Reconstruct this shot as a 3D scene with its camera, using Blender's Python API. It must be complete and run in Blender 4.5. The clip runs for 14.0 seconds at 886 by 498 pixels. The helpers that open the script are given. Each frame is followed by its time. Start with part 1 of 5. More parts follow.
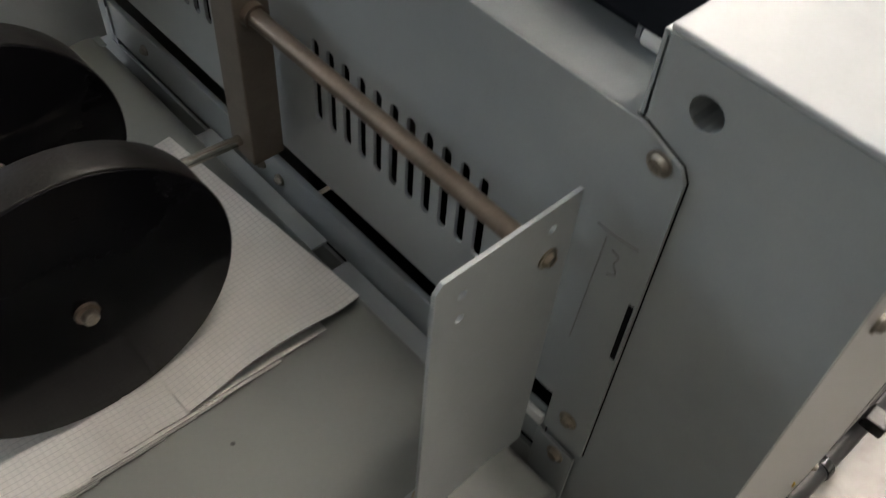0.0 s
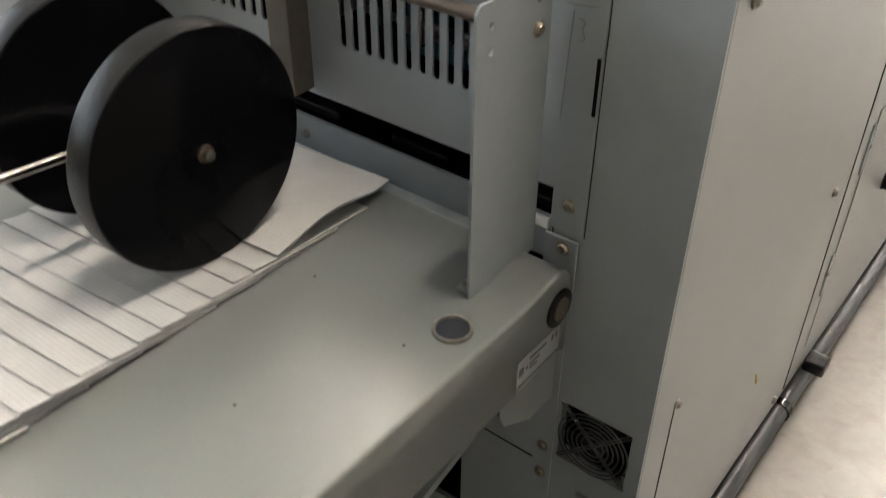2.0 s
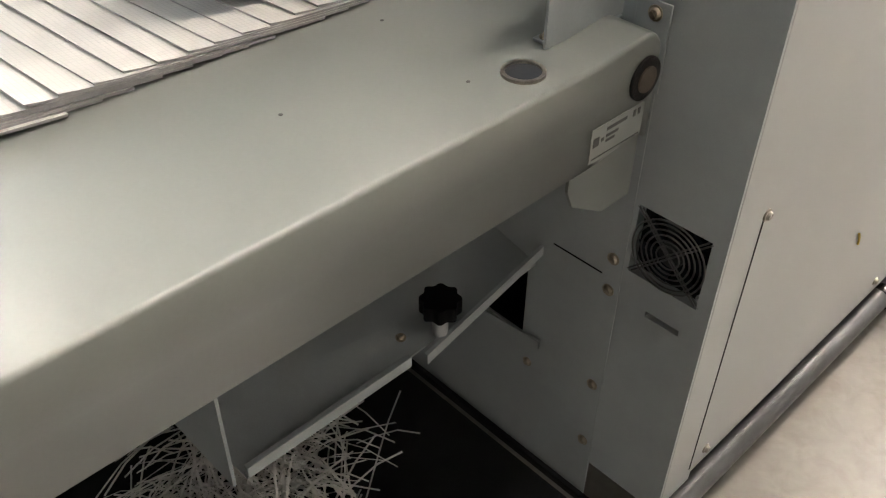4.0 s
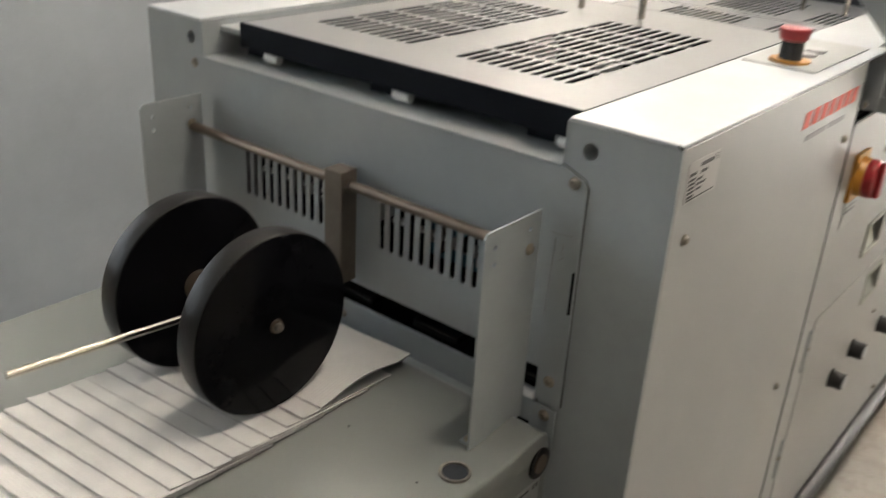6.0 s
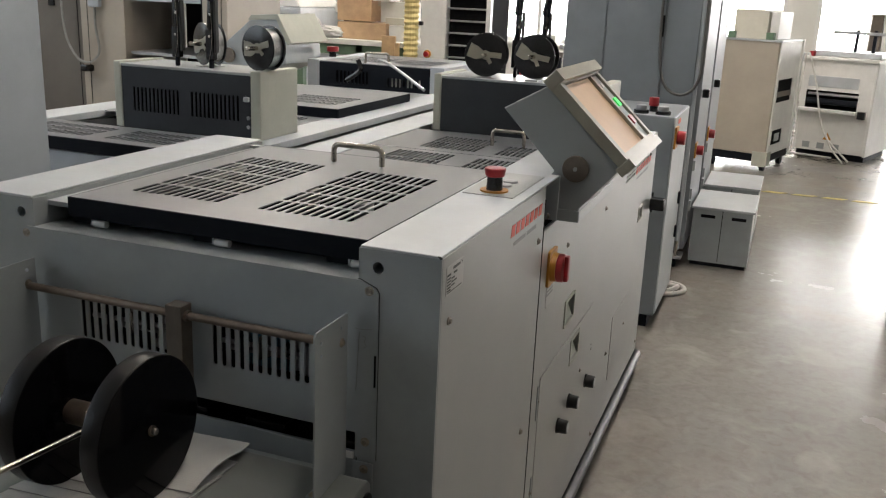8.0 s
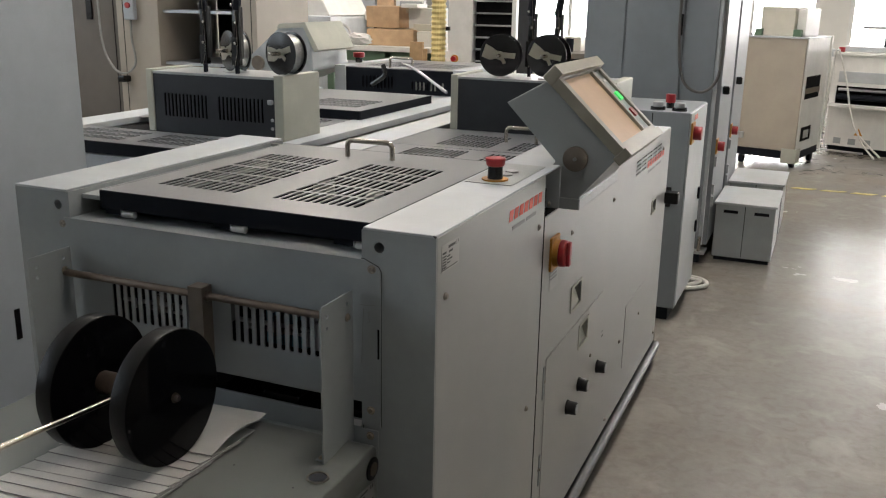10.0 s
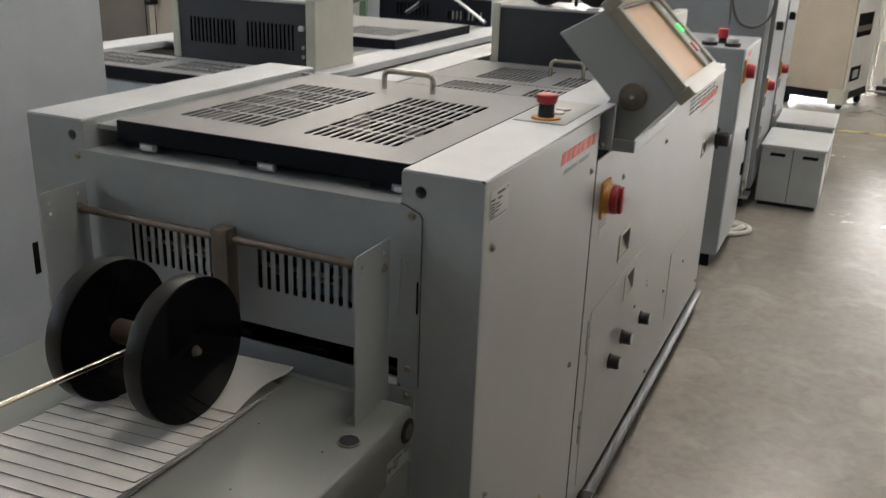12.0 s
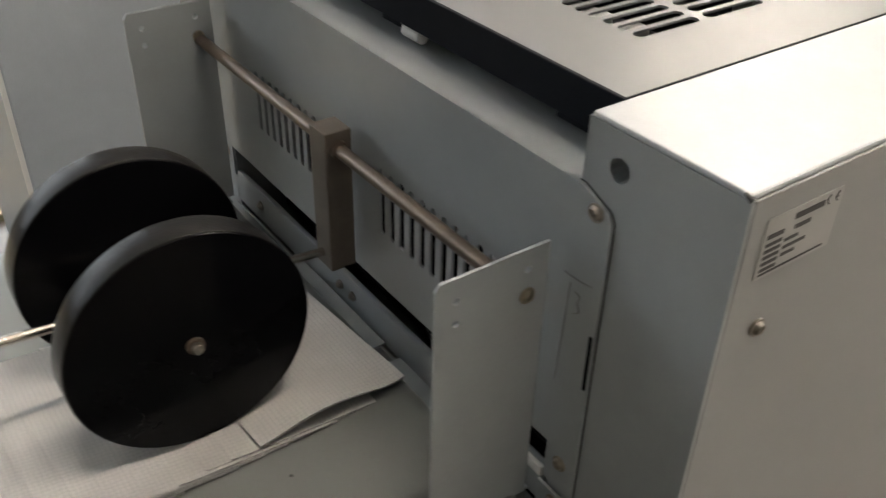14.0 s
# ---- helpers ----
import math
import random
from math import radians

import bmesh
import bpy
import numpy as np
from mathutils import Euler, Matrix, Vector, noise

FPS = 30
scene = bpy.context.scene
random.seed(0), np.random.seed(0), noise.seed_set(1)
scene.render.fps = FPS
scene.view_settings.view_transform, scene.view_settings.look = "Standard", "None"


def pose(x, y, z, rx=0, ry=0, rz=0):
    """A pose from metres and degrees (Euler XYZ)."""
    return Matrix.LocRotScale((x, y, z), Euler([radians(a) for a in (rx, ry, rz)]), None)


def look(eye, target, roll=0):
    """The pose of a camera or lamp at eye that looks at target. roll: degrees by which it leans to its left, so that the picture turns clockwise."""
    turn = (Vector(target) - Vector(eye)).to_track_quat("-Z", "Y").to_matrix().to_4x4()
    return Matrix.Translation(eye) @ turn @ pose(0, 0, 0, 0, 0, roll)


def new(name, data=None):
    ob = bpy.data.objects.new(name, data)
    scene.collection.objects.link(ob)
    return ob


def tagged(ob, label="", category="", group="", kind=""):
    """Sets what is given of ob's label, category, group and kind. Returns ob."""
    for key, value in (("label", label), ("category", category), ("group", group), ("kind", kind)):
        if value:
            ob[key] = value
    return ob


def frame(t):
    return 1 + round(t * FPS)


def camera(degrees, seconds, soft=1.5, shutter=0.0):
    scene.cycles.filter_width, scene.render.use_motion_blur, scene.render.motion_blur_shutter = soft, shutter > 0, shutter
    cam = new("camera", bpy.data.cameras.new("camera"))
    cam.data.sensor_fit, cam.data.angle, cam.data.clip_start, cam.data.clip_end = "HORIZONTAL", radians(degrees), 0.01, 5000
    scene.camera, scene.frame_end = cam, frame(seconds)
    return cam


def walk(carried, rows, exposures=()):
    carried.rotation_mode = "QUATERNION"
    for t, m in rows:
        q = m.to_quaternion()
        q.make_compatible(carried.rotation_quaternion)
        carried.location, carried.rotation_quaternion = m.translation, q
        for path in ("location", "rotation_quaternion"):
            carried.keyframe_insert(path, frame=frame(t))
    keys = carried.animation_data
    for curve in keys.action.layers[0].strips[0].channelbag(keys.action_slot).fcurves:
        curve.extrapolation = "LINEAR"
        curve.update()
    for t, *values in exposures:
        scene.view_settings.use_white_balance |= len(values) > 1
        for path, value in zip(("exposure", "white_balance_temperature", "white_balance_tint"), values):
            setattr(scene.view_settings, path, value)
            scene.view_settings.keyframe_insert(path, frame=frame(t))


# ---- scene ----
cam = camera(52.1, 14.0, soft=1.2, shutter=0.4)
PATH = [
    (0, (0.029, -0.27, 1.168), (-0.855, 0.653, -0.371), 5.4),
    (0.5, (0.053, -0.377, 1.163), (-0.77, 0.662, -0.335), 4.1),
    (1, (0.077, -0.503, 1.155), (-0.642, 0.702, -0.269), 3.9),
    (1.5, (0.124, -0.556, 1.144), (-0.713, 0.677, -0.19), 1.0),
    (2, (0.2, -0.564, 1.084), (-0.793, 0.71, -0.096), 0.4),
    (2.5, (0.259, -0.571, 0.975), (-0.833, 0.581, -0.241), 0.4),
    (2.7, (0.265, -0.578, 0.93), (-0.833, 0.514, -0.335), -0.4),
    (4.8, (0.244, -0.584, 0.941), (-0.854, 0.496, -0.335), 1.1),
    (5, (0.251, -0.588, 0.996), (-0.884, 0.529, -0.214), 0.9),
    (5.5, (0.311, -0.643, 1.112), (-0.946, 0.551, 0.114), 0.4),
    (6, (0.312, -0.727, 1.201), (-0.814, 0.696, 0.361), 3.4),
    (6.5, (0.309, -0.853, 1.227), (-0.582, 0.782, 0.496), 4.4),
    (7, (0.322, -0.974, 1.261), (-0.329, 0.786, 0.569), 4.3),
    (7.5, (0.353, -1.028, 1.284), (-0.265, 0.771, 0.668), 3.8),
    (8, (0.395, -1.068, 1.294), (-0.272, 0.736, 0.748), 2.5),
    (8.2, (0.413, -1.076, 1.297), (-0.265, 0.724, 0.751), 2.2),
    (10.3, (0.494, -1.152, 1.287), (-0.255, 0.625, 0.752), 1.0),
    (10.5, (0.495, -1.153, 1.287), (-0.248, 0.625, 0.752), 0.9),
    (11, (0.496, -1.151, 1.287), (-0.243, 0.627, 0.748), 0.9),
    (11.5, (0.481, -1.137, 1.284), (-0.266, 0.624, 0.7), 1.3),
    (12, (0.415, -1.04, 1.268), (-0.363, 0.674, 0.592), 2.0),
    (12.5, (0.29, -0.874, 1.247), (-0.508, 0.766, 0.425), 2.4),
    (13, (0.225, -0.755, 1.232), (-0.679, 0.773, 0.312), 2.2),
    (13.5, (0.225, -0.552, 1.199), (-1.014, 0.669, 0.212), 2.2),
    (14, (0.226, -0.362, 1.196), (-1.101, 0.613, 0.061), 1.5),
]
EXPOSURES = [(0.0, 0.45, 6600, 10), (0.5, 1.2, 6750, 11), (1.0, 0.98, 6600, 10), (1.5, 0.88, 6500, 9), (2.0, 1.0, 6650, 10), (2.7, 1.32, 6700, 11),
             (4.8, 1.45, 6750, 11), (5.0, 1.3, 6800, 11), (5.5, 0.9, 6850, 12), (6.0, 0.8, 6800, 10), (6.5, 0.58, 6800, 10), (7.0, 0.14, 6650, 10),
             (7.5, -0.06, 6500, 10), (8.2, -0.1, 6450, 10), (11.0, -0.08, 6420, 10), (12.0, 0.05, 6500, 10), (12.5, 0.3, 6650, 10),
             (13.0, 0.45, 6750, 11), (13.5, 0.52, 6800, 11), (14.0, 0.48, 6800, 11)]
walk(cam, [(t, look(eye, target, roll)) for t, eye, target, roll in PATH], EXPOSURES)

# ---- world and light ----
world = bpy.data.worlds.new("world")
scene.world = world
world.use_nodes = True
wn = world.node_tree.nodes
sky = wn.new("ShaderNodeTexSky")
sky.sky_type, sky.sun_disc, sky.sun_elevation, sky.sun_rotation = "NISHITA", False, radians(35), radians(20)
world.node_tree.links.new(sky.outputs[0], wn["Background"].inputs[0])
wn["Background"].inputs[1].default_value = 0.1
TUBE_POWER, WINDOW_POWER = 98.0, 13.0


# ---- materials ----
def mat(name, color, rough=0.5, metal=0.0, stain=0.08, stain_scale=5.0, grain=0.03, grain_scale=400.0, bump=0.05, coat=0.0, wear=0.05, second=None, blotch=(0.4, 0.65)):
    m = bpy.data.materials.new(name)
    m.use_nodes = True
    nt = m.node_tree
    b = nt.nodes["Principled BSDF"]
    tc = nt.nodes.new("ShaderNodeTexCoord")
    n1, n2 = nt.nodes.new("ShaderNodeTexNoise"), nt.nodes.new("ShaderNodeTexNoise")
    n1.inputs["Scale"].default_value, n1.inputs["Detail"].default_value, n1.inputs["Roughness"].default_value = stain_scale, 6, 0.65
    n2.inputs["Scale"].default_value, n2.inputs["Detail"].default_value = grain_scale, 3
    for n in (n1, n2):
        nt.links.new(tc.outputs["Object"], n.inputs["Vector"])
    ramp = nt.nodes.new("ShaderNodeValToRGB")
    ramp.color_ramp.elements[0].position, ramp.color_ramp.elements[1].position = blotch
    nt.links.new(n1.outputs[0], ramp.inputs[0])
    dark = second or tuple(c * (1 - 2 * stain) for c in color)
    mix = nt.nodes.new("ShaderNodeMix")
    mix.data_type = "RGBA"
    mix.inputs["A"].default_value, mix.inputs["B"].default_value = (*dark, 1), (*color, 1)
    nt.links.new(ramp.outputs[0], mix.inputs["Factor"])
    hsv = nt.nodes.new("ShaderNodeHueSaturation")
    mr = nt.nodes.new("ShaderNodeMapRange")
    mr.inputs["To Min"].default_value, mr.inputs["To Max"].default_value = 1 - 2 * grain, 1 + 2 * grain
    nt.links.new(n2.outputs[0], mr.inputs["Value"])
    nt.links.new(mr.outputs[0], hsv.inputs["Value"])
    nt.links.new(mix.outputs["Result"], hsv.inputs["Color"])
    nt.links.new(hsv.outputs[0], b.inputs["Base Color"])
    rr = nt.nodes.new("ShaderNodeMapRange")
    rr.inputs["To Min"].default_value, rr.inputs["To Max"].default_value = max(rough - wear, 0.02), min(rough + wear, 1)
    nt.links.new(n1.outputs[0], rr.inputs["Value"])
    nt.links.new(rr.outputs[0], b.inputs["Roughness"])
    b.inputs["Metallic"].default_value = metal
    b.inputs["Coat Weight"].default_value = coat
    if bump:
        bp = nt.nodes.new("ShaderNodeBump")
        bp.inputs["Strength"].default_value, bp.inputs["Distance"].default_value = bump, 0.001
        nt.links.new(n2.outputs[0], bp.inputs["Height"])
        nt.links.new(bp.outputs[0], b.inputs["Normal"])
    return m


def dull(m, level):
    m.node_tree.nodes["Principled BSDF"].inputs["Specular IOR Level"].default_value = level
    return m


def glow(name, color, strength):
    m = bpy.data.materials.new(name)
    m.use_nodes = True
    b = m.node_tree.nodes["Principled BSDF"]
    b.inputs["Base Color"].default_value = (*color, 1)
    b.inputs["Emission Color"].default_value = (*color, 1)
    b.inputs["Emission Strength"].default_value = strength
    return m


GREY = mat("grey_paint", (0.325, 0.35, 0.357), 0.3, stain=0.09, stain_scale=4, grain=0.03, grain_scale=700, bump=0.12)
GREY2 = mat("grey_panel_paint", (0.325, 0.33, 0.325), 0.32, stain=0.05, stain_scale=3, grain=0.02, grain_scale=600, bump=0.1)
# Pale grey; on the folded covers it puts overhead light into the tops.
PALE = mat("pale_and_lit_grey", (0.49, 0.52, 0.545), 0.34, stain=0.08, stain_scale=5, grain=0.02, bump=0.08)
TRAY = mat("tray_paint", (0.17, 0.18, 0.172), 0.29, stain=0.015, stain_scale=3, grain=0.02, grain_scale=300, bump=0.03, wear=0.02)
LID = mat("lid_paint", (0.165, 0.174, 0.185), 0.3, stain=0.08, stain_scale=4, grain=0.04, grain_scale=900, bump=0.1)
DARK = dull(mat("dark_grey_paint", (0.014, 0.016, 0.021), 0.45, stain=0.1, stain_scale=6, grain=0.05, bump=0.1), 0.03)
HEADPLATE = dull(mat("head_plate_paint", (0.036, 0.04, 0.047), 0.45, stain=0.1, stain_scale=6, grain=0.05, bump=0.1), 0.2)
BLUEGREY = mat("blue_grey_paint", (0.43, 0.47, 0.51), 0.42, stain=0.07, stain_scale=3, grain=0.03, bump=0.1)
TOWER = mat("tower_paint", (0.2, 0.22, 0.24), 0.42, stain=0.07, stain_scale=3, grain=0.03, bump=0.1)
BLACK = mat("black_plastic", (0.008, 0.008, 0.009), 0.22, stain=0.15, stain_scale=12, grain=0.05, bump=0.06)
DISC = dull(mat("black_disc_paint", (0.004, 0.004, 0.005), 0.1, stain=0.2, stain_scale=8, grain=0.05, bump=0.05), 0.07)
RUBBER = mat("black_rubber", (0.02, 0.02, 0.02), 0.55, stain=0.2, stain_scale=20, grain=0.1, bump=0.25)
RIM = dull(mat("rim_rubber", (0.009, 0.008, 0.0075), 0.32, stain=0.15, stain_scale=25, grain=0.1, bump=0.25), 0.16)
# Near-black: shade in slots, gaps and insides as colour; also seams and one knob.
VOID = dull(mat("shade_and_seam_black", (0.006, 0.006, 0.007), 0.9, stain=0.2, stain_scale=9), 0.1)
STEEL = mat("bright_steel", (0.54, 0.5, 0.44), 0.22, metal=1.0, stain=0.06, stain_scale=30, grain=0.05, bump=0.06)
ZINC = mat("zinc_sheet", (0.45, 0.46, 0.47), 0.38, metal=0.8, stain=0.06, stain_scale=20, grain=0.05, bump=0.08)
BRONZE = mat("bronzed_steel", (0.19, 0.15, 0.12), 0.42, metal=0.75, stain=0.1, stain_scale=40, grain=0.08, bump=0.15)
BROWN = mat("browned_block", (0.16, 0.135, 0.11), 0.5, metal=0.4, stain=0.1, stain_scale=30, grain=0.06, bump=0.12)
BRASS = mat("yellow_zinc_screw", (0.37, 0.32, 0.25), 0.32, metal=1.0, stain=0.15, stain_scale=200, grain=0.05)
SCREW = mat("dull_screw", (0.36, 0.33, 0.29), 0.38, metal=1.0, stain=0.15, stain_scale=200, grain=0.05)
CREAM = mat("cream_plastic", (0.4, 0.41, 0.35), 0.42, stain=0.06, stain_scale=8, grain=0.02)
CREAM2 = mat("cream_bezel", (0.29, 0.275, 0.225), 0.4, stain=0.08, stain_scale=12, grain=0.02)
RED = mat("red_plastic", (0.34, 0.016, 0.022), 0.3, stain=0.08, stain_scale=30, grain=0.02)
ORANGE = mat("orange_mark", (0.75, 0.09, 0.05), 0.45, stain=0.08, stain_scale=30, grain=0.02)
YELLOW = mat("yellow_plastic", (0.52, 0.23, 0.025), 0.4, stain=0.08, stain_scale=30, grain=0.02)
WHITE = mat("white_plastic", (0.72, 0.72, 0.7), 0.4, stain=0.04, stain_scale=10, grain=0.02)
GREYTEXT = mat("grey_print", (0.24, 0.24, 0.24), 0.5)
DARKTEXT = mat("dark_print", (0.05, 0.05, 0.05), 0.5)
TYPEPLATE = mat("type_plate_foil", (0.23, 0.24, 0.23), 0.42, stain=0.05, stain_scale=30, grain=0.01)
LABEL = mat("label_foil", (0.41, 0.41, 0.4), 0.4, stain=0.03, stain_scale=30, grain=0.01)
GREEN = glow("green_lamp", (0.05, 0.8, 0.15), 0.5)
CONCRETE = mat("polished_concrete", (0.215, 0.203, 0.185), 0.26, second=(0.17, 0.16, 0.143), stain_scale=1.6, grain=0.06, grain_scale=45, bump=0.0, wear=0.05, blotch=(0.28, 0.72))
WALL = mat("wall_paint", (0.72, 0.71, 0.67), 0.7, stain=0.04, stain_scale=1.5)
CEIL = mat("ceiling_sheet", (0.6, 0.6, 0.58), 0.7, stain=0.05, stain_scale=1.0)
BEIGE = mat("beige_sheet", (0.38, 0.34, 0.285), 0.45, stain=0.05, stain_scale=4, grain=0.02)
TAN = mat("tan_tone", (0.5, 0.42, 0.28), 0.6, stain=0.08, stain_scale=6)
BROWNDARK = mat("brown_grey_sheet", (0.13, 0.115, 0.1), 0.5, stain=0.08, stain_scale=3)
CARD = mat("cardboard", (0.58, 0.4, 0.24), 0.75, stain=0.1, stain_scale=9, grain=0.06, grain_scale=200)
WOOD = mat("pine_wood", (0.5, 0.34, 0.18), 0.6, stain=0.12, stain_scale=12)
GREENMETAL = mat("green_steel", (0.1, 0.17, 0.11), 0.5, stain=0.08)
HOSE = mat("yellow_hose", (0.7, 0.58, 0.25), 0.5, stain=0.06)
CABLE = mat("white_cable", (0.6, 0.6, 0.57), 0.45, stain=0.1, stain_scale=30)
GREYCABLE = mat("grey_cable", (0.3, 0.3, 0.28), 0.45, stain=0.1, stain_scale=30)
DARKCABLE = mat("dark_grey_cable", (0.09, 0.085, 0.08), 0.45, stain=0.1, stain_scale=30)
TAPE = mat("yellow_floor_tape", (0.55, 0.42, 0.08), 0.5, stain=0.25, stain_scale=15, grain=0.08, grain_scale=60)
WIRE = mat("stitching_wire", (0.6, 0.6, 0.6), 0.3, metal=1.0, stain=0.2, stain_scale=300, grain=0.2, grain_scale=900, bump=0.4)
DISPLAY = mat("tan_display", (0.4, 0.27, 0.17), 0.5, stain=0.07, stain_scale=9, grain=0.01)
DISPLAY.node_tree.nodes["Principled BSDF"].inputs["Emission Color"].default_value = (0.75, 0.52, 0.34, 1)
DISPLAY.node_tree.nodes["Principled BSDF"].inputs["Emission Strength"].default_value = 0.12
CRATE = mat("pale_crate", (0.6, 0.58, 0.5), 0.4, stain=0.05, stain_scale=6)
TEAL = mat("teal_housing", (0.03, 0.13, 0.18), 0.4, stain=0.08)
WASTE = mat("paper_waste", (0.5, 0.485, 0.46), 0.7, stain=0.08, stain_scale=40)
# Darker copy of the wall paint: shade put into colour, less bounce light.
BACKWALL = mat("bounce_cut_wall", (0.3, 0.29, 0.27), 0.7, stain=0.05, stain_scale=1.5)
GUARD = mat("dark_wire", (0.12, 0.12, 0.12), 0.4, metal=0.8)
TUBE = glow("tube_light", (1.0, 0.91, 0.82), TUBE_POWER)
SIDEDAY = glow("side_daylight_backdrop", (0.82, 0.91, 1.0), 3.0)
DAYLIGHT = glow("daylight_backdrop", (1.0, 0.98, 0.96), WINDOW_POWER)


def mottle(m, color, scale, low, high, amount):
    """Lays irregular flecks of a second colour over a material."""
    nt = m.node_tree
    b = nt.nodes["Principled BSDF"]
    old = b.inputs["Base Color"].links[0].from_socket
    tc, n = nt.nodes.new("ShaderNodeTexCoord"), nt.nodes.new("ShaderNodeTexNoise")
    n.inputs["Scale"].default_value, n.inputs["Detail"].default_value, n.inputs["Roughness"].default_value, n.inputs["Distortion"].default_value = scale, 5, 0.6, 0.6
    nt.links.new(tc.outputs["Object"], n.inputs["Vector"])
    mr = nt.nodes.new("ShaderNodeMapRange")
    mr.inputs["From Min"].default_value, mr.inputs["From Max"].default_value, mr.inputs["To Max"].default_value = low, high, amount
    nt.links.new(n.outputs[0], mr.inputs["Value"])
    mix = nt.nodes.new("ShaderNodeMix")
    mix.data_type = "RGBA"
    mix.inputs["B"].default_value = (*color, 1)
    nt.links.new(mr.outputs[0], mix.inputs["Factor"])
    nt.links.new(old, mix.inputs["A"])
    nt.links.new(mix.outputs["Result"], b.inputs["Base Color"])
    return m


dull(TRAY, 0.6)
mottle(CONCRETE, (0.11, 0.092, 0.073), 21.0, 0.46, 0.74, 0.4)
mottle(CONCRETE, (0.28, 0.268, 0.245), 5.0, 0.53, 0.7, 0.6)
mottle(CONCRETE, (0.2, 0.15, 0.1), 0.9, 0.5, 0.68, 0.35)
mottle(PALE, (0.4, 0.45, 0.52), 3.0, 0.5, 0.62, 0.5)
mottle(GREY, (0.28, 0.31, 0.33), 2.2, 0.5, 0.66, 0.45)
mottle(GREY2, (0.375, 0.365, 0.345), 1.8, 0.5, 0.68, 0.5)
mottle(LID, (0.14, 0.15, 0.165), 3.5, 0.48, 0.62, 0.6)


def paper_mat():
    """White paper with a fine printed grid of grey lines."""
    m = mat("printed_paper", (0.54, 0.53, 0.51), 0.38, stain=0.06, stain_scale=14, grain=0.02, grain_scale=300)
    nt = m.node_tree
    b = nt.nodes["Principled BSDF"]
    old = b.inputs["Base Color"].links[0].from_socket
    tc, sep = nt.nodes.new("ShaderNodeTexCoord"), nt.nodes.new("ShaderNodeSeparateXYZ")
    nt.links.new(tc.outputs["Object"], sep.inputs[0])
    lines = []
    for axis, pitch in (("X", 0.0042), ("Y", 0.0042)):
        a, c = nt.nodes.new("ShaderNodeMath"), nt.nodes.new("ShaderNodeMath")
        a.operation, a.inputs[1].default_value = "PINGPONG", pitch / 2
        c.operation, c.inputs[1].default_value = "LESS_THAN", 0.00026
        nt.links.new(sep.outputs[axis], a.inputs[0])
        nt.links.new(a.outputs[0], c.inputs[0])
        lines.append(c)
    mx = nt.nodes.new("ShaderNodeMath")
    mx.operation = "MAXIMUM"
    for k in (0, 1):
        nt.links.new(lines[k].outputs[0], mx.inputs[k])
    mix = nt.nodes.new("ShaderNodeMix")
    mix.data_type = "RGBA"
    mix.inputs["B"].default_value = (0.4, 0.4, 0.39, 1)
    nt.links.new(mx.outputs[0], mix.inputs["Factor"])
    nt.links.new(old, mix.inputs["A"])
    nt.links.new(mix.outputs["Result"], b.inputs["Base Color"])
    return m


PAPER = paper_mat()
EDGE = mat("paper_edges", (0.4, 0.39, 0.395), 0.7, stain=0.1, stain_scale=60, grain=0.12, grain_scale=1500, bump=0.3)


# ---- mesh helpers ----
def link(name, bm, material, parent=None, label="", smooth=False):
    me = bpy.data.meshes.new(name)
    bmesh.ops.recalc_face_normals(bm, faces=bm.faces[:])
    bm.to_mesh(me)
    bm.free()
    me.materials.append(material)
    if smooth:
        me.polygons.foreach_set("use_smooth", [True] * len(me.polygons))
        me.set_sharp_from_angle(angle=radians(35))
    ob = new(name, me)
    if parent:
        ob.parent = parent
    if label:
        ob["label"] = label
    return ob


def part(name, bm, material, parent, label="", smooth=False):
    return link(name, bm, material, parent, label, smooth)


def thing(name, label, category, group="", kind=""):
    return tagged(new(name), label, category, group, kind)


def box(x0, x1, y0, y1, z0, z1, bev=0.0, seg=2, bm=None):
    b = bmesh.new()
    bmesh.ops.create_cube(b, size=1)
    bmesh.ops.transform(b, matrix=Matrix.LocRotScale(((x0 + x1) / 2, (y0 + y1) / 2, (z0 + z1) / 2), None, (abs(x1 - x0), abs(y1 - y0), abs(z1 - z0))), verts=b.verts)
    if bev:
        bmesh.ops.bevel(b, geom=b.edges[:], offset=bev, segments=seg, profile=0.6, affect="EDGES")
    if bm is None:
        return b
    add(bm, b)
    return bm


def add(bm, other, m=None):
    """Joins one bmesh into another."""
    if m is not None:
        bmesh.ops.transform(other, matrix=m, verts=other.verts)
    me = bpy.data.meshes.new("joined")
    other.to_mesh(me)
    other.free()
    bm.from_mesh(me)
    bpy.data.meshes.remove(me)
    return bm


def cyl(p0, p1, r, seg=24, r2=None, bev=0.0):
    p0, p1 = Vector(p0), Vector(p1)
    d = p1 - p0
    b = bmesh.new()
    bmesh.ops.create_cone(b, cap_ends=True, segments=seg, radius1=r, radius2=r if r2 is None else r2, depth=d.length)
    if bev:
        rims = [e for e in b.edges if abs(e.verts[0].co.z - e.verts[1].co.z) < 1e-7]
        bmesh.ops.bevel(b, geom=rims, offset=bev, segments=3, profile=0.5, affect="EDGES")
    bmesh.ops.transform(b, matrix=Matrix.Translation((p0 + p1) / 2) @ d.to_track_quat("Z", "Y").to_matrix().to_4x4(), verts=b.verts)
    return b


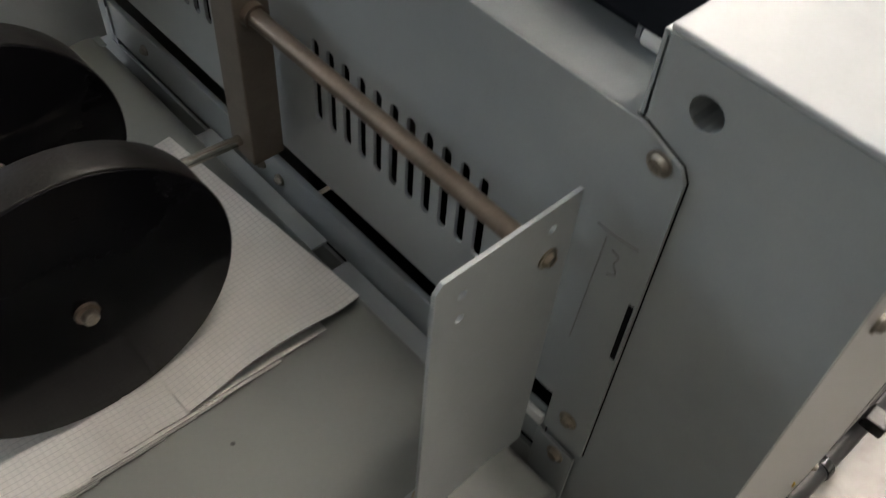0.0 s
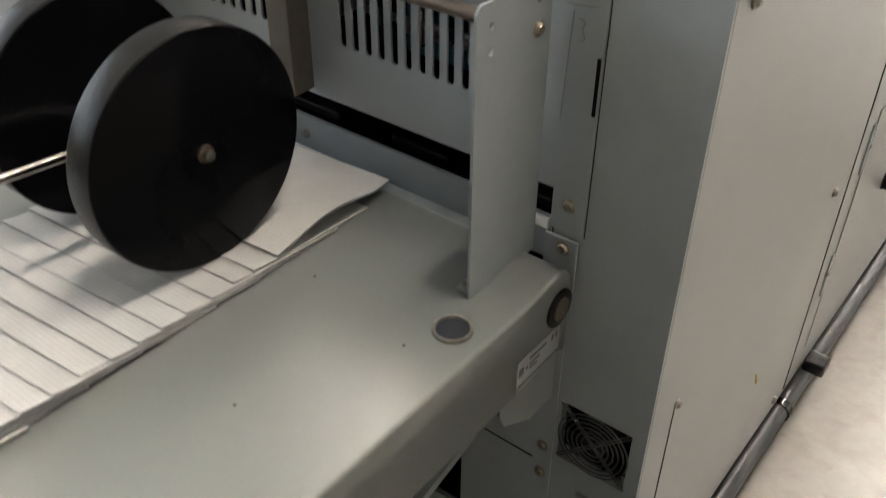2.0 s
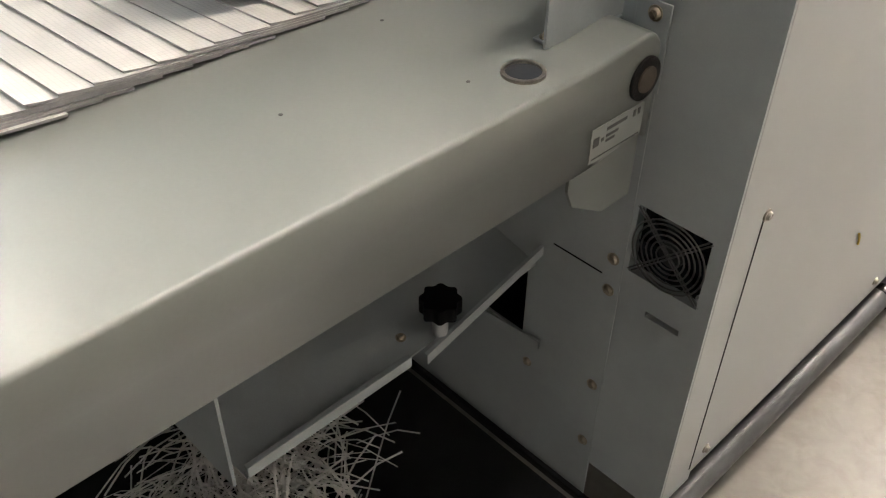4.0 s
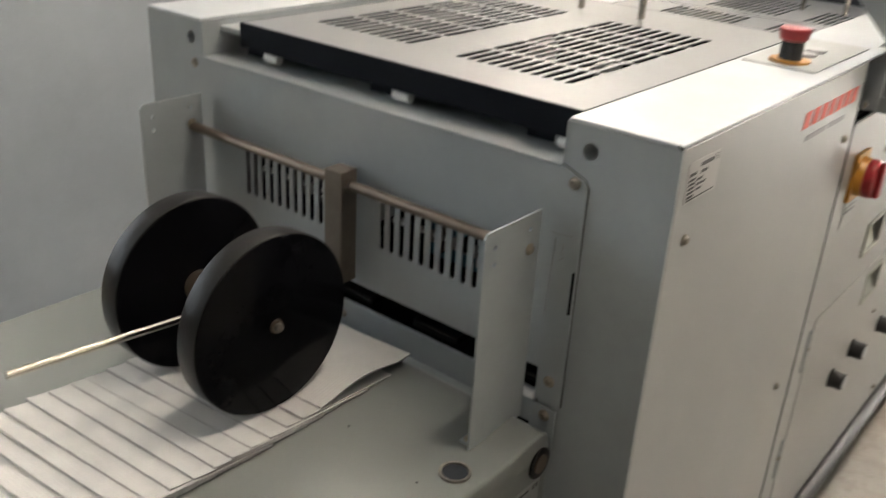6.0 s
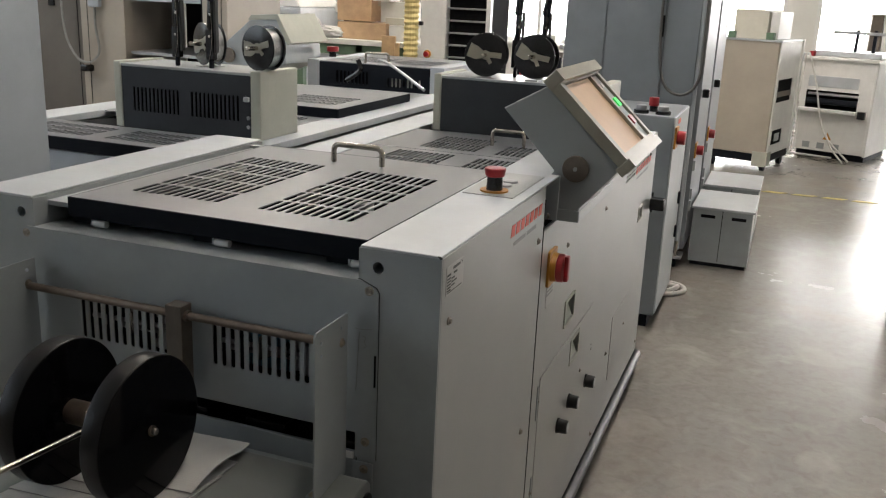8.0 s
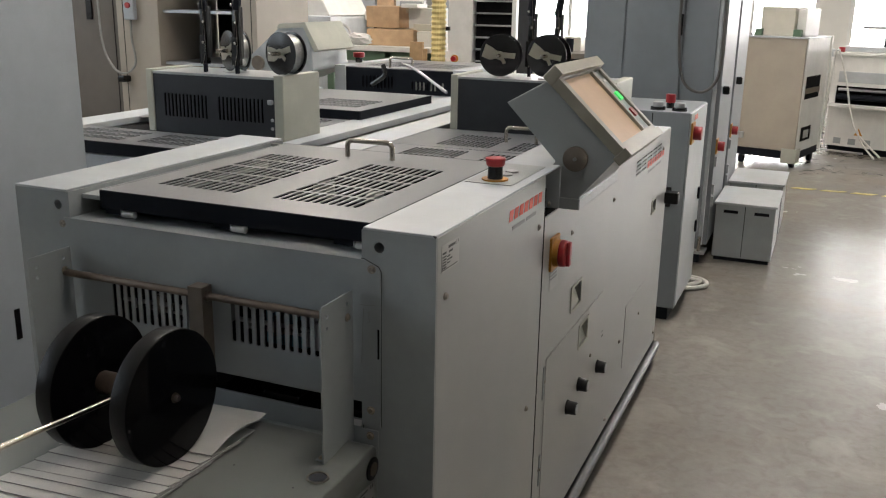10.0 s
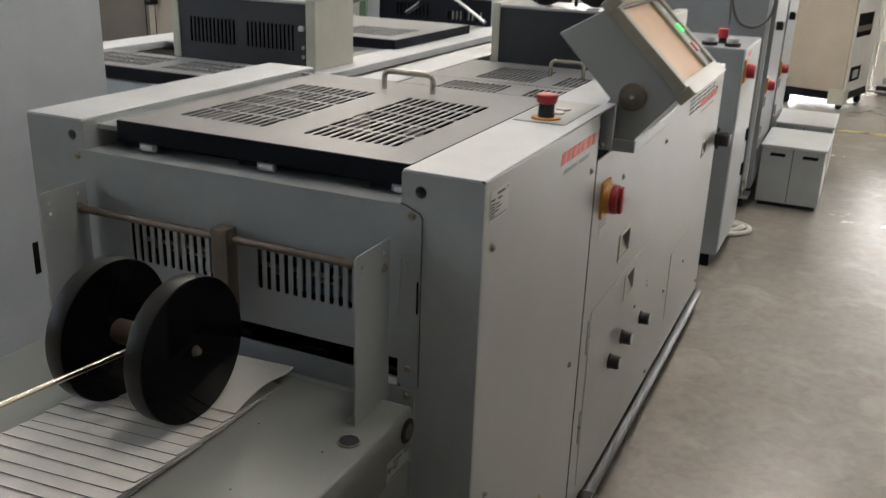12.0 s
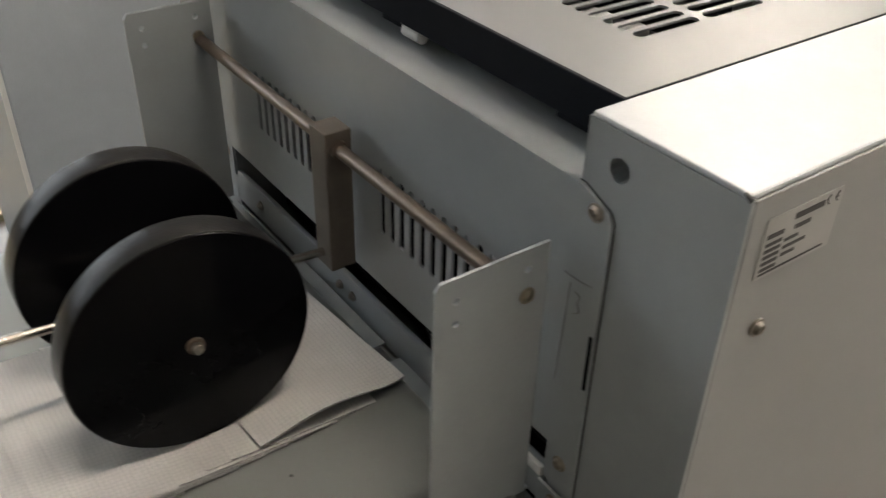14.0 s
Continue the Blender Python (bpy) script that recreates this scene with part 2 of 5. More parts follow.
def tube(points, r, seg=8, steps=6):
    """A round bar or cable through points, on a smooth curve."""
    pts = [Vector(p) for p in points]
    path = []
    for i in range(len(pts) - 1):
        p0, p1, p2, p3 = pts[max(i - 1, 0)], pts[i], pts[i + 1], pts[min(i + 2, len(pts) - 1)]
        for k in range(steps):
            t = k / steps
            path.append(0.5 * (2 * p1 + (p2 - p0) * t + (2 * p0 - 5 * p1 + 4 * p2 - p3) * t * t + (3 * p1 - p0 - 3 * p2 + p3) * t ** 3))
    path.append(pts[-1])
    return sweep(path, r, seg)


def sweep(path, r, seg=8):
    path = [Vector(p) for p in path]
    b = bmesh.new()
    rings, up = [], None
    for i, p in enumerate(path):
        d = (path[min(i + 1, len(path) - 1)] - path[max(i - 1, 0)]).normalized()
        if up is None:
            up = d.orthogonal().normalized()
        up = (up - d * up.dot(d)).normalized()
        side = d.cross(up)
        rings.append([b.verts.new(p + r * (math.cos(a) * up + math.sin(a) * side)) for a in (2 * math.pi * k / seg for k in range(seg))])
    for a, c in zip(rings, rings[1:]):
        for k in range(seg):
            b.faces.new((a[k], a[(k + 1) % seg], c[(k + 1) % seg], c[k]))
    b.faces.new(rings[0]), b.faces.new(rings[-1])
    return b


def prism(loop, depth, m, bev=0.0):
    """A flat outline (u, v) pushed out by depth along w, set by the matrix m."""
    b = bmesh.new()
    f = b.faces.new([b.verts.new((u, v, 0)) for u, v in loop])
    r = bmesh.ops.extrude_face_region(b, geom=[f])
    bmesh.ops.translate(b, vec=(0, 0, depth), verts=[g for g in r["geom"] if isinstance(g, bmesh.types.BMVert)])
    if bev:
        bmesh.ops.bevel(b, geom=b.edges[:], offset=bev, segments=2, profile=0.6, affect="EDGES")
    bmesh.ops.transform(b, matrix=m, verts=b.verts)
    return b


# (u, v, w) onto (x, z, -y), onto (x, y, z) and onto (y, z, x)
FRONT = Matrix(((1, 0, 0, 0), (0, 0, -1, 0), (0, 1, 0, 0), (0, 0, 0, 1)))
SIDE = Matrix(((0, 0, 1, 0), (1, 0, 0, 0), (0, 1, 0, 0), (0, 0, 0, 1)))
FLAT = Matrix.Identity(4)


def at(m, w):
    """The same placing, moved by w along its own third axis."""
    return m @ Matrix.Translation((0, 0, w))


def rect(u0, u1, v0, v1, r=0.0, n=3):
    if not r:
        return [(u0, v0), (u1, v0), (u1, v1), (u0, v1)]
    out = []
    for cx, cy, a in ((u1 - r, v0 + r, -90), (u1 - r, v1 - r, 0), (u0 + r, v1 - r, 90), (u0 + r, v0 + r, 180)):
        out += [(cx + r * math.cos(radians(a + 90 * k / n)), cy + r * math.sin(radians(a + 90 * k / n))) for k in range(n + 1)]
    return out


def ring(u, v, r, n=16):
    return [(u + r * math.cos(2 * math.pi * k / n), v + r * math.sin(2 * math.pi * k / n)) for k in range(n)]


def sheet(outer, holes, depth, m):
    """A sheet of metal with openings cut through it."""
    b = bmesh.new()
    for loop in (outer, *holes):
        vs = [b.verts.new((u, v, 0)) for u, v in loop]
        for k in range(len(vs)):
            b.edges.new((vs[k], vs[(k + 1) % len(vs)]))
    bmesh.ops.triangle_fill(b, use_beauty=True, use_dissolve=False, edges=b.edges[:])
    r = bmesh.ops.extrude_face_region(b, geom=b.faces[:])
    bmesh.ops.translate(b, vec=(0, 0, depth), verts=[g for g in r["geom"] if isinstance(g, bmesh.types.BMVert)])
    bmesh.ops.transform(b, matrix=m, verts=b.verts)
    return b


def screw(where, normal, r, parent, material=None, name="screw"):
    """A pan-head screw with a cross recess."""
    n = Vector(normal)
    p = Vector(where)
    b = cyl(p - 0.001 * n, p + 0.0008 * n, r * 1.3, 20)
    add(b, cyl(p + 0.0008 * n, p + 0.0035 * n, r, 16, r * 0.72))
    u = n.orthogonal().normalized()
    w = n.cross(u)
    for a, c in ((u, w), (w, u)):
        x = bmesh.new()
        bmesh.ops.create_cube(x, size=1)
        rot = Matrix((a, c, n)).transposed().to_4x4()
        add(b, x, Matrix.Translation(p + 0.0036 * n) @ rot @ Matrix.Diagonal((r * 1.1, r * 0.16, 0.0006, 1)))
    return part(name, b, material or SCREW, parent, smooth=True)


def bars(rows, m, depth, material, parent, name="print_line", label=""):
    """Lines of print as plain bars: rows of u0, u1, v, height."""
    b = bmesh.new()
    for u0, u1, v, h in rows:
        add(b, prism(rect(u0, u1, v, v + h), depth, m))
    return part(name, b, material, parent, label)


# ---- the hall ----
RX0, RX1, RY0, RY1, RZ = -5.7, 8.0, -7.0, 13.0, 4.6
tagged(link("floor", box(RX0, RX1, RY0, RY1, -0.2, 0.0), CONCRETE), "mottled polished grey concrete factory floor", "floor", kind="structure")
tagged(link("ceiling", box(RX0, RX1, RY0, RY1, RZ, RZ + 0.2), CEIL), "pale grey sheet ceiling of the hall", "ceiling", kind="structure")
# South and west walls are coloured darker than the others to hold back bounce.
tagged(link("wall_south", box(RX0, RX1, RY0 - 0.25, RY0, 0, RZ), BACKWALL), "plain hall wall out of view, coloured darker to cut bounce light", "wall", kind="structure")
WEST = [(-5.4, -3.4), (-3.0, -1.0), (-0.6, 1.4)]
tagged(link("wall_west", sheet(rect(RY0, RY1, 0, RZ), [rect(a, b, 1.3, 4.2) for a, b in WEST], 0.25, at(SIDE, RX0 - 0.25)), BACKWALL), "hall wall coloured darker to cut bounce light, with tall bright windows", "wall", kind="structure")
tagged(link("backdrop", box(RX0 - 1.4, RX0 - 1.3, RY0, 4.0, -0.2, RZ), SIDEDAY), "bright daylight outside the side windows", "backdrop", kind="structure")
tagged(link("wall_east", box(RX1, RX1 + 0.25, RY0, RY1, 0, RZ), WALL), "plain off-white painted hall wall", "wall", kind="structure")
WINDOWS = [(-4.6, -2.2), (-1.6, 0.2), (0.6, 2.6), (3.2, 5.6)]
north = sheet(rect(RX0, RX1, 0, RZ), [rect(a, b, 0.6, 2.7) for a, b in WINDOWS], 0.25, at(FRONT, -RY1 - 0.25))
tagged(link("wall_north", north, WALL), "off-white hall wall with tall bright windows", "wall", kind="structure")
tagged(link("backdrop", box(RX0, RX1, RY1 + 1.6, RY1 + 1.7, -0.2, RZ), DAYLIGHT), "blown-out bright daylight outside the windows", "backdrop", kind="structure")
for k, (a, b) in enumerate(WINDOWS):
    w = tagged(new("window_%d" % (k + 1)), "tall steel-framed window with bright daylight behind", "window", kind="structure")
    fr = sheet(rect(a, b, 0.6, 2.7), [rect(a + 0.06, (a + b) / 2 - 0.03, 0.66, 1.9), rect((a + b) / 2 + 0.03, b - 0.06, 0.66, 1.9), rect(a + 0.06, (a + b) / 2 - 0.03, 1.96, 2.64), rect((a + b) / 2 + 0.03, b - 0.06, 1.96, 2.64)], 0.06, at(FRONT, -RY1 - 0.12))
    part("window_frame", fr, WHITE, w)
    part("window_sill", box(a - 0.05, b + 0.05, RY1 - 0.1, RY1 - 0.002, 0.55, 0.59, 0.006), WHITE, w)


for k, (a, b) in enumerate(WEST):
    w = tagged(new("window_%d" % (k + 1 + len(WINDOWS))), "tall steel-framed side window with bright daylight behind", "window", kind="structure")
    part("window_frame", sheet(rect(a, b, 1.3, 4.2), [rect(a + 0.06, (a + b) / 2 - 0.03, 1.36, 4.14), rect((a + b) / 2 + 0.03, b - 0.06, 1.36, 4.14)], 0.06, at(SIDE, RX0 - 0.18)), WHITE, w)


def ceiling_lamp(x, y, half=1.2):
    """A twin-tube batten that runs along y."""
    lamp = thing("ceiling_light", "long white fluorescent batten light on the ceiling", "ceiling light", "ceiling lights")
    part("housing", box(x - 0.09, x + 0.09, y - half, y + half, RZ - 0.075, RZ - 0.002, 0.01), WHITE, lamp)
    for dx in (-0.045, 0.045):
        part("tube", cyl((x + dx, y - half + 0.03, RZ - 0.1), (x + dx, y + half - 0.03, RZ - 0.1), 0.02, 10), TUBE, lamp, "glowing fluorescent tube", True)


for lx, ys in ((0.35, (3.9, 6.4)), (-4.4, (1.2, 6.4)), (-2.6, (4.9, 9.6)), (0.55, (0.7,))):
    for ly in ys:
        ceiling_lamp(lx, ly)
ceiling_lamp(-2.5, 2.8, 0.6)

for k, (x0, x1, y) in enumerate(((0.1, 3.5, 5.79), (-0.1, 3.5, 8.2))):
    b = bmesh.new()
    x = x0
    while x < x1:
        add(b, prism([(x, y - 0.025), (x + 0.14, y - 0.025), (x + 0.18, y + 0.025), (x + 0.04, y + 0.025)], 0.002, at(FLAT, 0.0005)))
        x += 0.2
    tagged(link("floor_marking", b, TAPE), "worn striped yellow marking tape on the floor", "marking", kind="structure")

# ---- the trimmer ----
H = 0.96
trimmer = thing("booklet_trimmer", "grey painted steel booklet trimming machine with slotted covers", "machine")


def cover_side(x0, x1, y1, name, holes, label):
    """A folded corner cover: front, top and side sheets in one piece."""
    outer = rect(x0, x1, 0.07, H - 0.004, 0.003, 2)
    b = sheet(outer, holes, 0.06, at(FRONT, -0.06))
    return part(name, b, GREY, trimmer, label)


RIGHT_HOLES = [ring(-0.092, 0.931, 0.0085), rect(-0.091, -0.015, 0.369, 0.447), rect(-0.064, -0.026, 0.327, 0.334)]
right_front = cover_side(-0.119, -0.0005, 0.54, "front_cover", RIGHT_HOLES, "grey corner cover with a round hole and fan opening")
left_front = cover_side(-0.808, -0.690, 0.67, "front_cover", [ring(-0.712, 0.932, 0.0085)], "grey corner cover with a round hole")
# A near-black disc puts the shade into each round hole.
for hx in (-0.092, -0.712):
    part("hole_shade", cyl((hx, 0.03, 0.931), (hx, 0.035, 0.931), 0.012, 16), VOID, trimmer)
# Cover tops are coloured paler than their fronts, as if lit from above.
part("top_cover", box(-0.119, -0.001, 0.0, 0.64, H - 0.004, H, 0.0018), PALE, trimmer, "top of the operator-side cover, coloured paler as overhead light")
part("top_cover", box(-0.808, -0.690, 0.0, 0.67, H - 0.004, H, 0.0018), PALE, trimmer, "top of the far-side cover, coloured paler as overhead light")
part("inner_side", box(-0.690, -0.687, 0.0, 0.67, 0.9, H - 0.004), GREY, trimmer)
part("inner_side", box(-0.121, -0.118, 0.0, 0.64, 0.9, H - 0.004), GREY, trimmer)
part("back_end", box(-0.808, -0.69, 0.667, 0.67, 0.1, H - 0.005), GREY, trimmer)

# operator-side panels
side1 = part("side_panel", box(-0.004, 0.0, 0.003, 0.537, 0.09, H - 0.004, 0.0012), GREY2, trimmer, "pale grey side panel with a rating plate")
part("panel_seam", box(-0.001, 0.0005, 0.0525, 0.0545, 0.1, 0.452), VOID, side1)
for y, z in ((0.033, 0.86), (0.056, 0.457), (0.467, 0.49), (0.49, 0.115), (0.08, 0.115), (0.5, 0.86)):
    screw((0.0015, y, z), (1, 0, 0), 0.0048, side1, SCREW)
left_side = part("side_panel", box(-0.81, -0.808, 0.003, 0.67, 0.09, H - 0.004), GREY2, trimmer)
part("rear_side_panel", box(-0.822, -0.82, 0.68, 2.03, 0.09, 0.87), GREY2, trimmer)

# rating plate with print shown as bars
plate = part("rating_plate", prism(rect(0.017, 0.085, 0.899, 0.94, 0.002), 0.0006, at(SIDE, 0.0002)), LABEL, side1, "silver rating plate with small dark print")
rows = [(0.042, 0.068, 0.932, 0.004), (0.02, 0.034, 0.926, 0.003), (0.044, 0.058, 0.925, 0.003)]
rows += [(0.02, 0.034, 0.921 - 0.0042 * k, 0.0022) for k in range(5)] + [(0.037, 0.037 + 0.012 + 0.008 * (k % 2), 0.919 - 0.005 * k, 0.0022) for k in range(3)] + [(0.02, 0.078, 0.9015, 0.0014)]
bars(rows, at(SIDE, 0.0009), 0.0003, DARKTEXT, plate)
b = bmesh.new()
for cy in (0.073, 0.081):
    for k in range(7):
        a0, a1 = radians(90 + 180 * k / 7), radians(90 + 180 * (k + 1) / 7)
        add(b, prism([(cy + 0.0028 * math.cos(a0), 0.9345 + 0.0034 * math.sin(a0)), (cy + 0.0028 * math.cos(a1), 0.9345 + 0.0034 * math.sin(a1)), (cy + 0.002 * math.cos(a1), 0.9345 + 0.0025 * math.sin(a1)), (cy + 0.002 * math.cos(a0), 0.9345 + 0.0025 * math.sin(a0))], 0.0003, at(SIDE, 0.0009)))
add(b, prism(rect(0.079, 0.081, 0.934, 0.9347), 0.0003, at(SIDE, 0.0009)))
part("conformity_mark", b, DARKTEXT, plate)


def maker_mark(parent, y0, z0, w, h, x):
    """The maker's red name as a row of plain slanted blocks, and a thin grey line of print below it."""
    b = bmesh.new()
    n = 7
    for k in range(n):
        u = y0 + w * k / n
        add(b, prism([(u, z0), (u + w / n * 0.72, z0), (u + w / n * 0.86, z0 + h), (u + w / n * 0.14, z0 + h)], 0.0004, at(SIDE, x)))
    part("maker_mark", b, ORANGE, parent, "row of plain orange-red blocks")
    bars([(y0 + 0.02, y0 + w * 0.45, z0 - 0.018, 0.007), (y0 + w * 0.5, y0 + w * 0.8, z0 - 0.018, 0.007)], at(SIDE, x), 0.0004, GREYTEXT, parent)


maker_mark(side1, 0.318, 0.909, 0.2, 0.02, 0.0002)
scratch = mat("yellow_paint_mark", (0.6, 0.42, 0.05), 0.5)
part("paint_mark", tube([(0.0016, 0.335, 0.283), (0.0016, 0.342, 0.272), (0.0016, 0.345, 0.262)], 0.0014, 5, 3), scratch, side1)

part("worn_chip", cyl((-0.001, 0.001, H - 0.0035), (-0.006, -0.0004, H - 0.0005), 0.0024, 8, 0.0008), DARKTEXT, trimmer, "dark worn paint at the corner")
# front panel with two rows of vent slots over the dark delivery mouth
VENTS = [(-0.359, -0.196), (-0.603, -0.441)]
slots = []
for a, c in VENTS:
    for k in range(11):
        u = a + (c - a - 0.0075) * k / 10
        slots.append(rect(u, u + 0.0078, 0.741, 0.809, 0.0037, 3))
outline = [(-0.691, 0.681), (-0.121, 0.681), (-0.121, 0.642), (-0.089, 0.642), (-0.089, 0.894), (-0.093, 0.901), (-0.117, 0.911), (-0.70, 0.911), (-0.73, 0.899), (-0.73, 0.642), (-0.691, 0.642)]
front = part("front_panel", sheet(outline, slots, 0.0025, at(FRONT, 0.0005)), GREY, trimmer, "grey front sheet with two rows of vertical vent slots")
SEAM = [(-0.122, 0.6413), (-0.0882, 0.6413), (-0.0882, 0.8942), (-0.0924, 0.9017), (-0.1168, 0.9119), (-0.122, 0.9119)]
part("seam", prism(SEAM, 0.0003, at(FRONT, 0.0001)), VOID, front)
part("ledge", box(-0.697, -0.121, -0.0025, 0.075, 0.908, 0.911, 0.001), GREY, front)
# Near-black strip for the shade at the back of the ledge.
part("ledge_shade", box(-0.697, -0.121, 0.072, 0.075, 0.911, 0.928), VOID, front)
part("edge_gap", box(-0.0935, -0.0905, -0.0036, -0.001, 0.756, 0.804), VOID, front)
part("pencil_mark", tube([(-0.117, -0.0032, 0.835), (-0.119, -0.0032, 0.79), (-0.121, -0.0032, 0.745)], 0.0004, 5, 3), GREYTEXT, front)
part("pencil_mark", tube([(-0.124, -0.0032, 0.84), (-0.112, -0.0032, 0.84), (-0.098, -0.0032, 0.842)], 0.0004, 5, 3), GREYTEXT, front)
part("pencil_mark", tube([(-0.112, -0.0032, 0.83), (-0.107, -0.0032, 0.828), (-0.109, -0.0032, 0.822), (-0.106, -0.0032, 0.816), (-0.111, -0.0032, 0.812)], 0.0004, 5, 3), GREYTEXT, front)
for x, z in ((-0.103, 0.897), (-0.105, 0.669), (-0.702, 0.9), (-0.706, 0.669)):
    screw((x, -0.003, z), (0, -1, 0), 0.0052, front, BRASS if z < 0.7 else SCREW)

# behind the front: near-black sheets for shade, shafts and blocks show through the slots
part("chest_back_shade", box(-0.697, -0.121, 0.3, 0.31, 0.15, 0.9), VOID, trimmer)
part("chest_floor_shade", box(-0.697, -0.121, 0.06, 0.6, 0.58, 0.6), VOID, trimmer)
for k, (x, z, s, m_) in enumerate(((-0.31, 0.76, 0.04, TEAL), (-0.25, 0.765, 0.03, ZINC), (-0.22, 0.75, 0.024, TEAL), (-0.56, 0.77, 0.045, DARK), (-0.5, 0.755, 0.03, ZINC))):
    part("inner_block", box(x - s, x + s, 0.08, 0.16, z - 0.05, z + 0.02, 0.004), m_, trimmer)
part("inner_shaft", cyl((-0.69, 0.055, 0.79), (-0.13, 0.055, 0.79), 0.005, 12), STEEL, trimmer, smooth=True)
for x in (-0.345, -0.31, -0.262, -0.225):
    part("inner_clip", box(x - 0.006, x + 0.006, 0.035, 0.05, 0.785, 0.8, 0.002), ZINC, trimmer)
for k in range(4):
    part("feed_belt", box(-0.6 + 0.14 * k, -0.53 + 0.14 * k, 0.02, 0.2, 0.642, 0.652, 0.003), BLACK, trimmer)
part("mouth_rail", box(-0.697, -0.123, 0.0, 0.006, 0.605, 0.648, 0.002), GREY, trimmer, "grey rail under the delivery mouth")
for x in (-0.42, -0.445, -0.63):
    screw((x, -0.001, 0.628), (0, -1, 0), 0.0042, trimmer, SCREW)
part("mouth_lip", box(-0.157, -0.123, -0.004, 0.0, 0.638, 0.648, 0.001), WHITE, trimmer)

# lower front
lower = part("lower_front", sheet(rect(-0.70, -0.096, 0.004, 0.598), [rect(-0.28, -0.21, 0.2, 0.3, 0.004)], 0.003, at(FRONT, -0.002)), GREY, trimmer)
part("joint_strip", box(-0.18, -0.118, -0.0018, 0.0, 0.3485, 0.35), VOID, lower)
for z in (0.373, 0.333, 0.195, 0.101):
    screw((-0.108, -0.001, z), (0, -1, 0), 0.0052, lower, BRASS)
screw((-0.199, -0.001, 0.161), (0, -1, 0), 0.0048, lower, BRASS)
part("plinth", box(-0.8, -0.03, 0.03, 2.0, 0.03, 0.09, 0.004), DARK, trimmer)

# cooling fan behind its wire guard
fan = part("fan", box(-0.093, -0.013, 0.012, 0.03, 0.367, 0.449, 0.003), BLACK, trimmer, "small black cooling fan with a wire guard")
cx, cz = -0.053, 0.408
part("hub", cyl((cx, 0.003, cz), (cx, 0.012, cz), 0.013, 20), RUBBER, fan, smooth=True)
for k in range(7):
    a = 2 * math.pi * k / 7
    blade = prism([(0.012, -0.004), (0.036, -0.011), (0.036, 0.006), (0.012, 0.006)], 0.0015, Matrix.Translation((cx, 0.0095, cz)) @ FRONT @ Matrix.Rotation(a, 4, "Z"))
    part("blade", blade, DARK, fan)
for r in (0.012, 0.0175, 0.023, 0.0285, 0.034, 0.0385):
    b = sweep([(cx + r * math.cos(2 * math.pi * k / 40), -0.001, cz + r * math.sin(2 * math.pi * k / 40)) for k in range(41)], 0.0009, 6)
    part("guard_ring", b, GUARD, fan, smooth=True)
for s in (-1, 1):
    for off in (-0.0022, 0.0022):
        part("guard_wire", sweep([(cx - 0.037 + off, 0.0006, cz - s * 0.037), (cx + 0.037 + off, 0.0006, cz + s * 0.037)], 0.0009, 6), GUARD, fan, smooth=True)
for sx in (-1, 1):
    for sz in (-1, 1):
        screw((cx + sx * 0.034, 0.011, cz + sz * 0.035), (0, -1, 0), 0.003, fan, ZINC)


def grate(x0, x1, y0, y1, nx, ny, gap=0.008):
    """Rows of rounded slots that run along y."""
    out, px, py = [], (x1 - x0) / nx, (y1 - y0) / ny
    for j in range(ny):
        for i in range(nx):
            u, v = x0 + px * i, y0 + py * j
            out.append(rect(u + px * 0.16, u + px * 0.84, v + gap / 2, v + py - gap / 2, px * 0.32, 2))
    return out


def bow_handle(x0, x1, y, z, h, r, parent):
    pts = [(x0, y, z)] + [(x0 + 0.012 * (1 - math.cos(radians(a))), y, z + h - 0.012 + 0.012 * math.sin(radians(a))) for a in range(0, 91, 15)]
    pts += [(x1 - 0.012 * (1 - math.sin(radians(a))), y, z + h - 0.012 + 0.012 * math.cos(radians(a))) for a in range(0, 91, 15)] + [(x1, y, z)]
    return part("handle", sweep(pts, r, 12), STEEL, parent, "bent bright steel bow handle", True)


# rods and blocks seen through the front slots
for k, (a, c) in enumerate(VENTS):
    for z, y, r in ((0.765, 0.035, 0.004), (0.79, 0.05, 0.006), (0.745, 0.06, 0.005)):
        part("inner_rod", cyl((a - 0.01, y, z), (c + 0.01, y, z + 0.004), r, 10), ZINC, trimmer, smooth=True)
    for s in range(4):
        x = a + 0.02 + 0.038 * s
        part("inner_clamp", box(x, x + 0.012, 0.03, 0.05, 0.735 + 0.012 * (s % 3), 0.775 + 0.008 * (s % 2), 0.002), (DARK, STEEL, BLACK, ZINC)[s], trimmer)

# hinged lid with two slotted grates
lid = part("lid", sheet(rect(-0.642, -0.1225, 0.03, 0.615, 0.002), grate(-0.352, -0.185, 0.105, 0.472, 11, 5) + grate(-0.594, -0.423, 0.11, 0.482, 11, 5), 0.002, at(FLAT, H - 0.003)), LID, trimmer, "dark grey hinged lid with two slotted grates")
part("lid_front", box(-0.642, -0.1225, 0.027, 0.031, H - 0.032, H - 0.0008, 0.001), DARK, lid, "black folded front edge")
part("lid_side", box(-0.644, -0.642, 0.028, 0.615, H - 0.03, H - 0.001), DARK, lid)
part("lid_side", box(-0.1225, -0.1212, 0.028, 0.615, H - 0.03, H - 0.001), DARK, lid)
part("lid_back", box(-0.642, -0.1225, 0.613, 0.616, H - 0.03, H - 0.001), DARK, lid)
part("infill_strip", box(-0.687, -0.645, 0.03, 0.62, H - 0.02, H - 0.012, 0.001), GREY, trimmer)
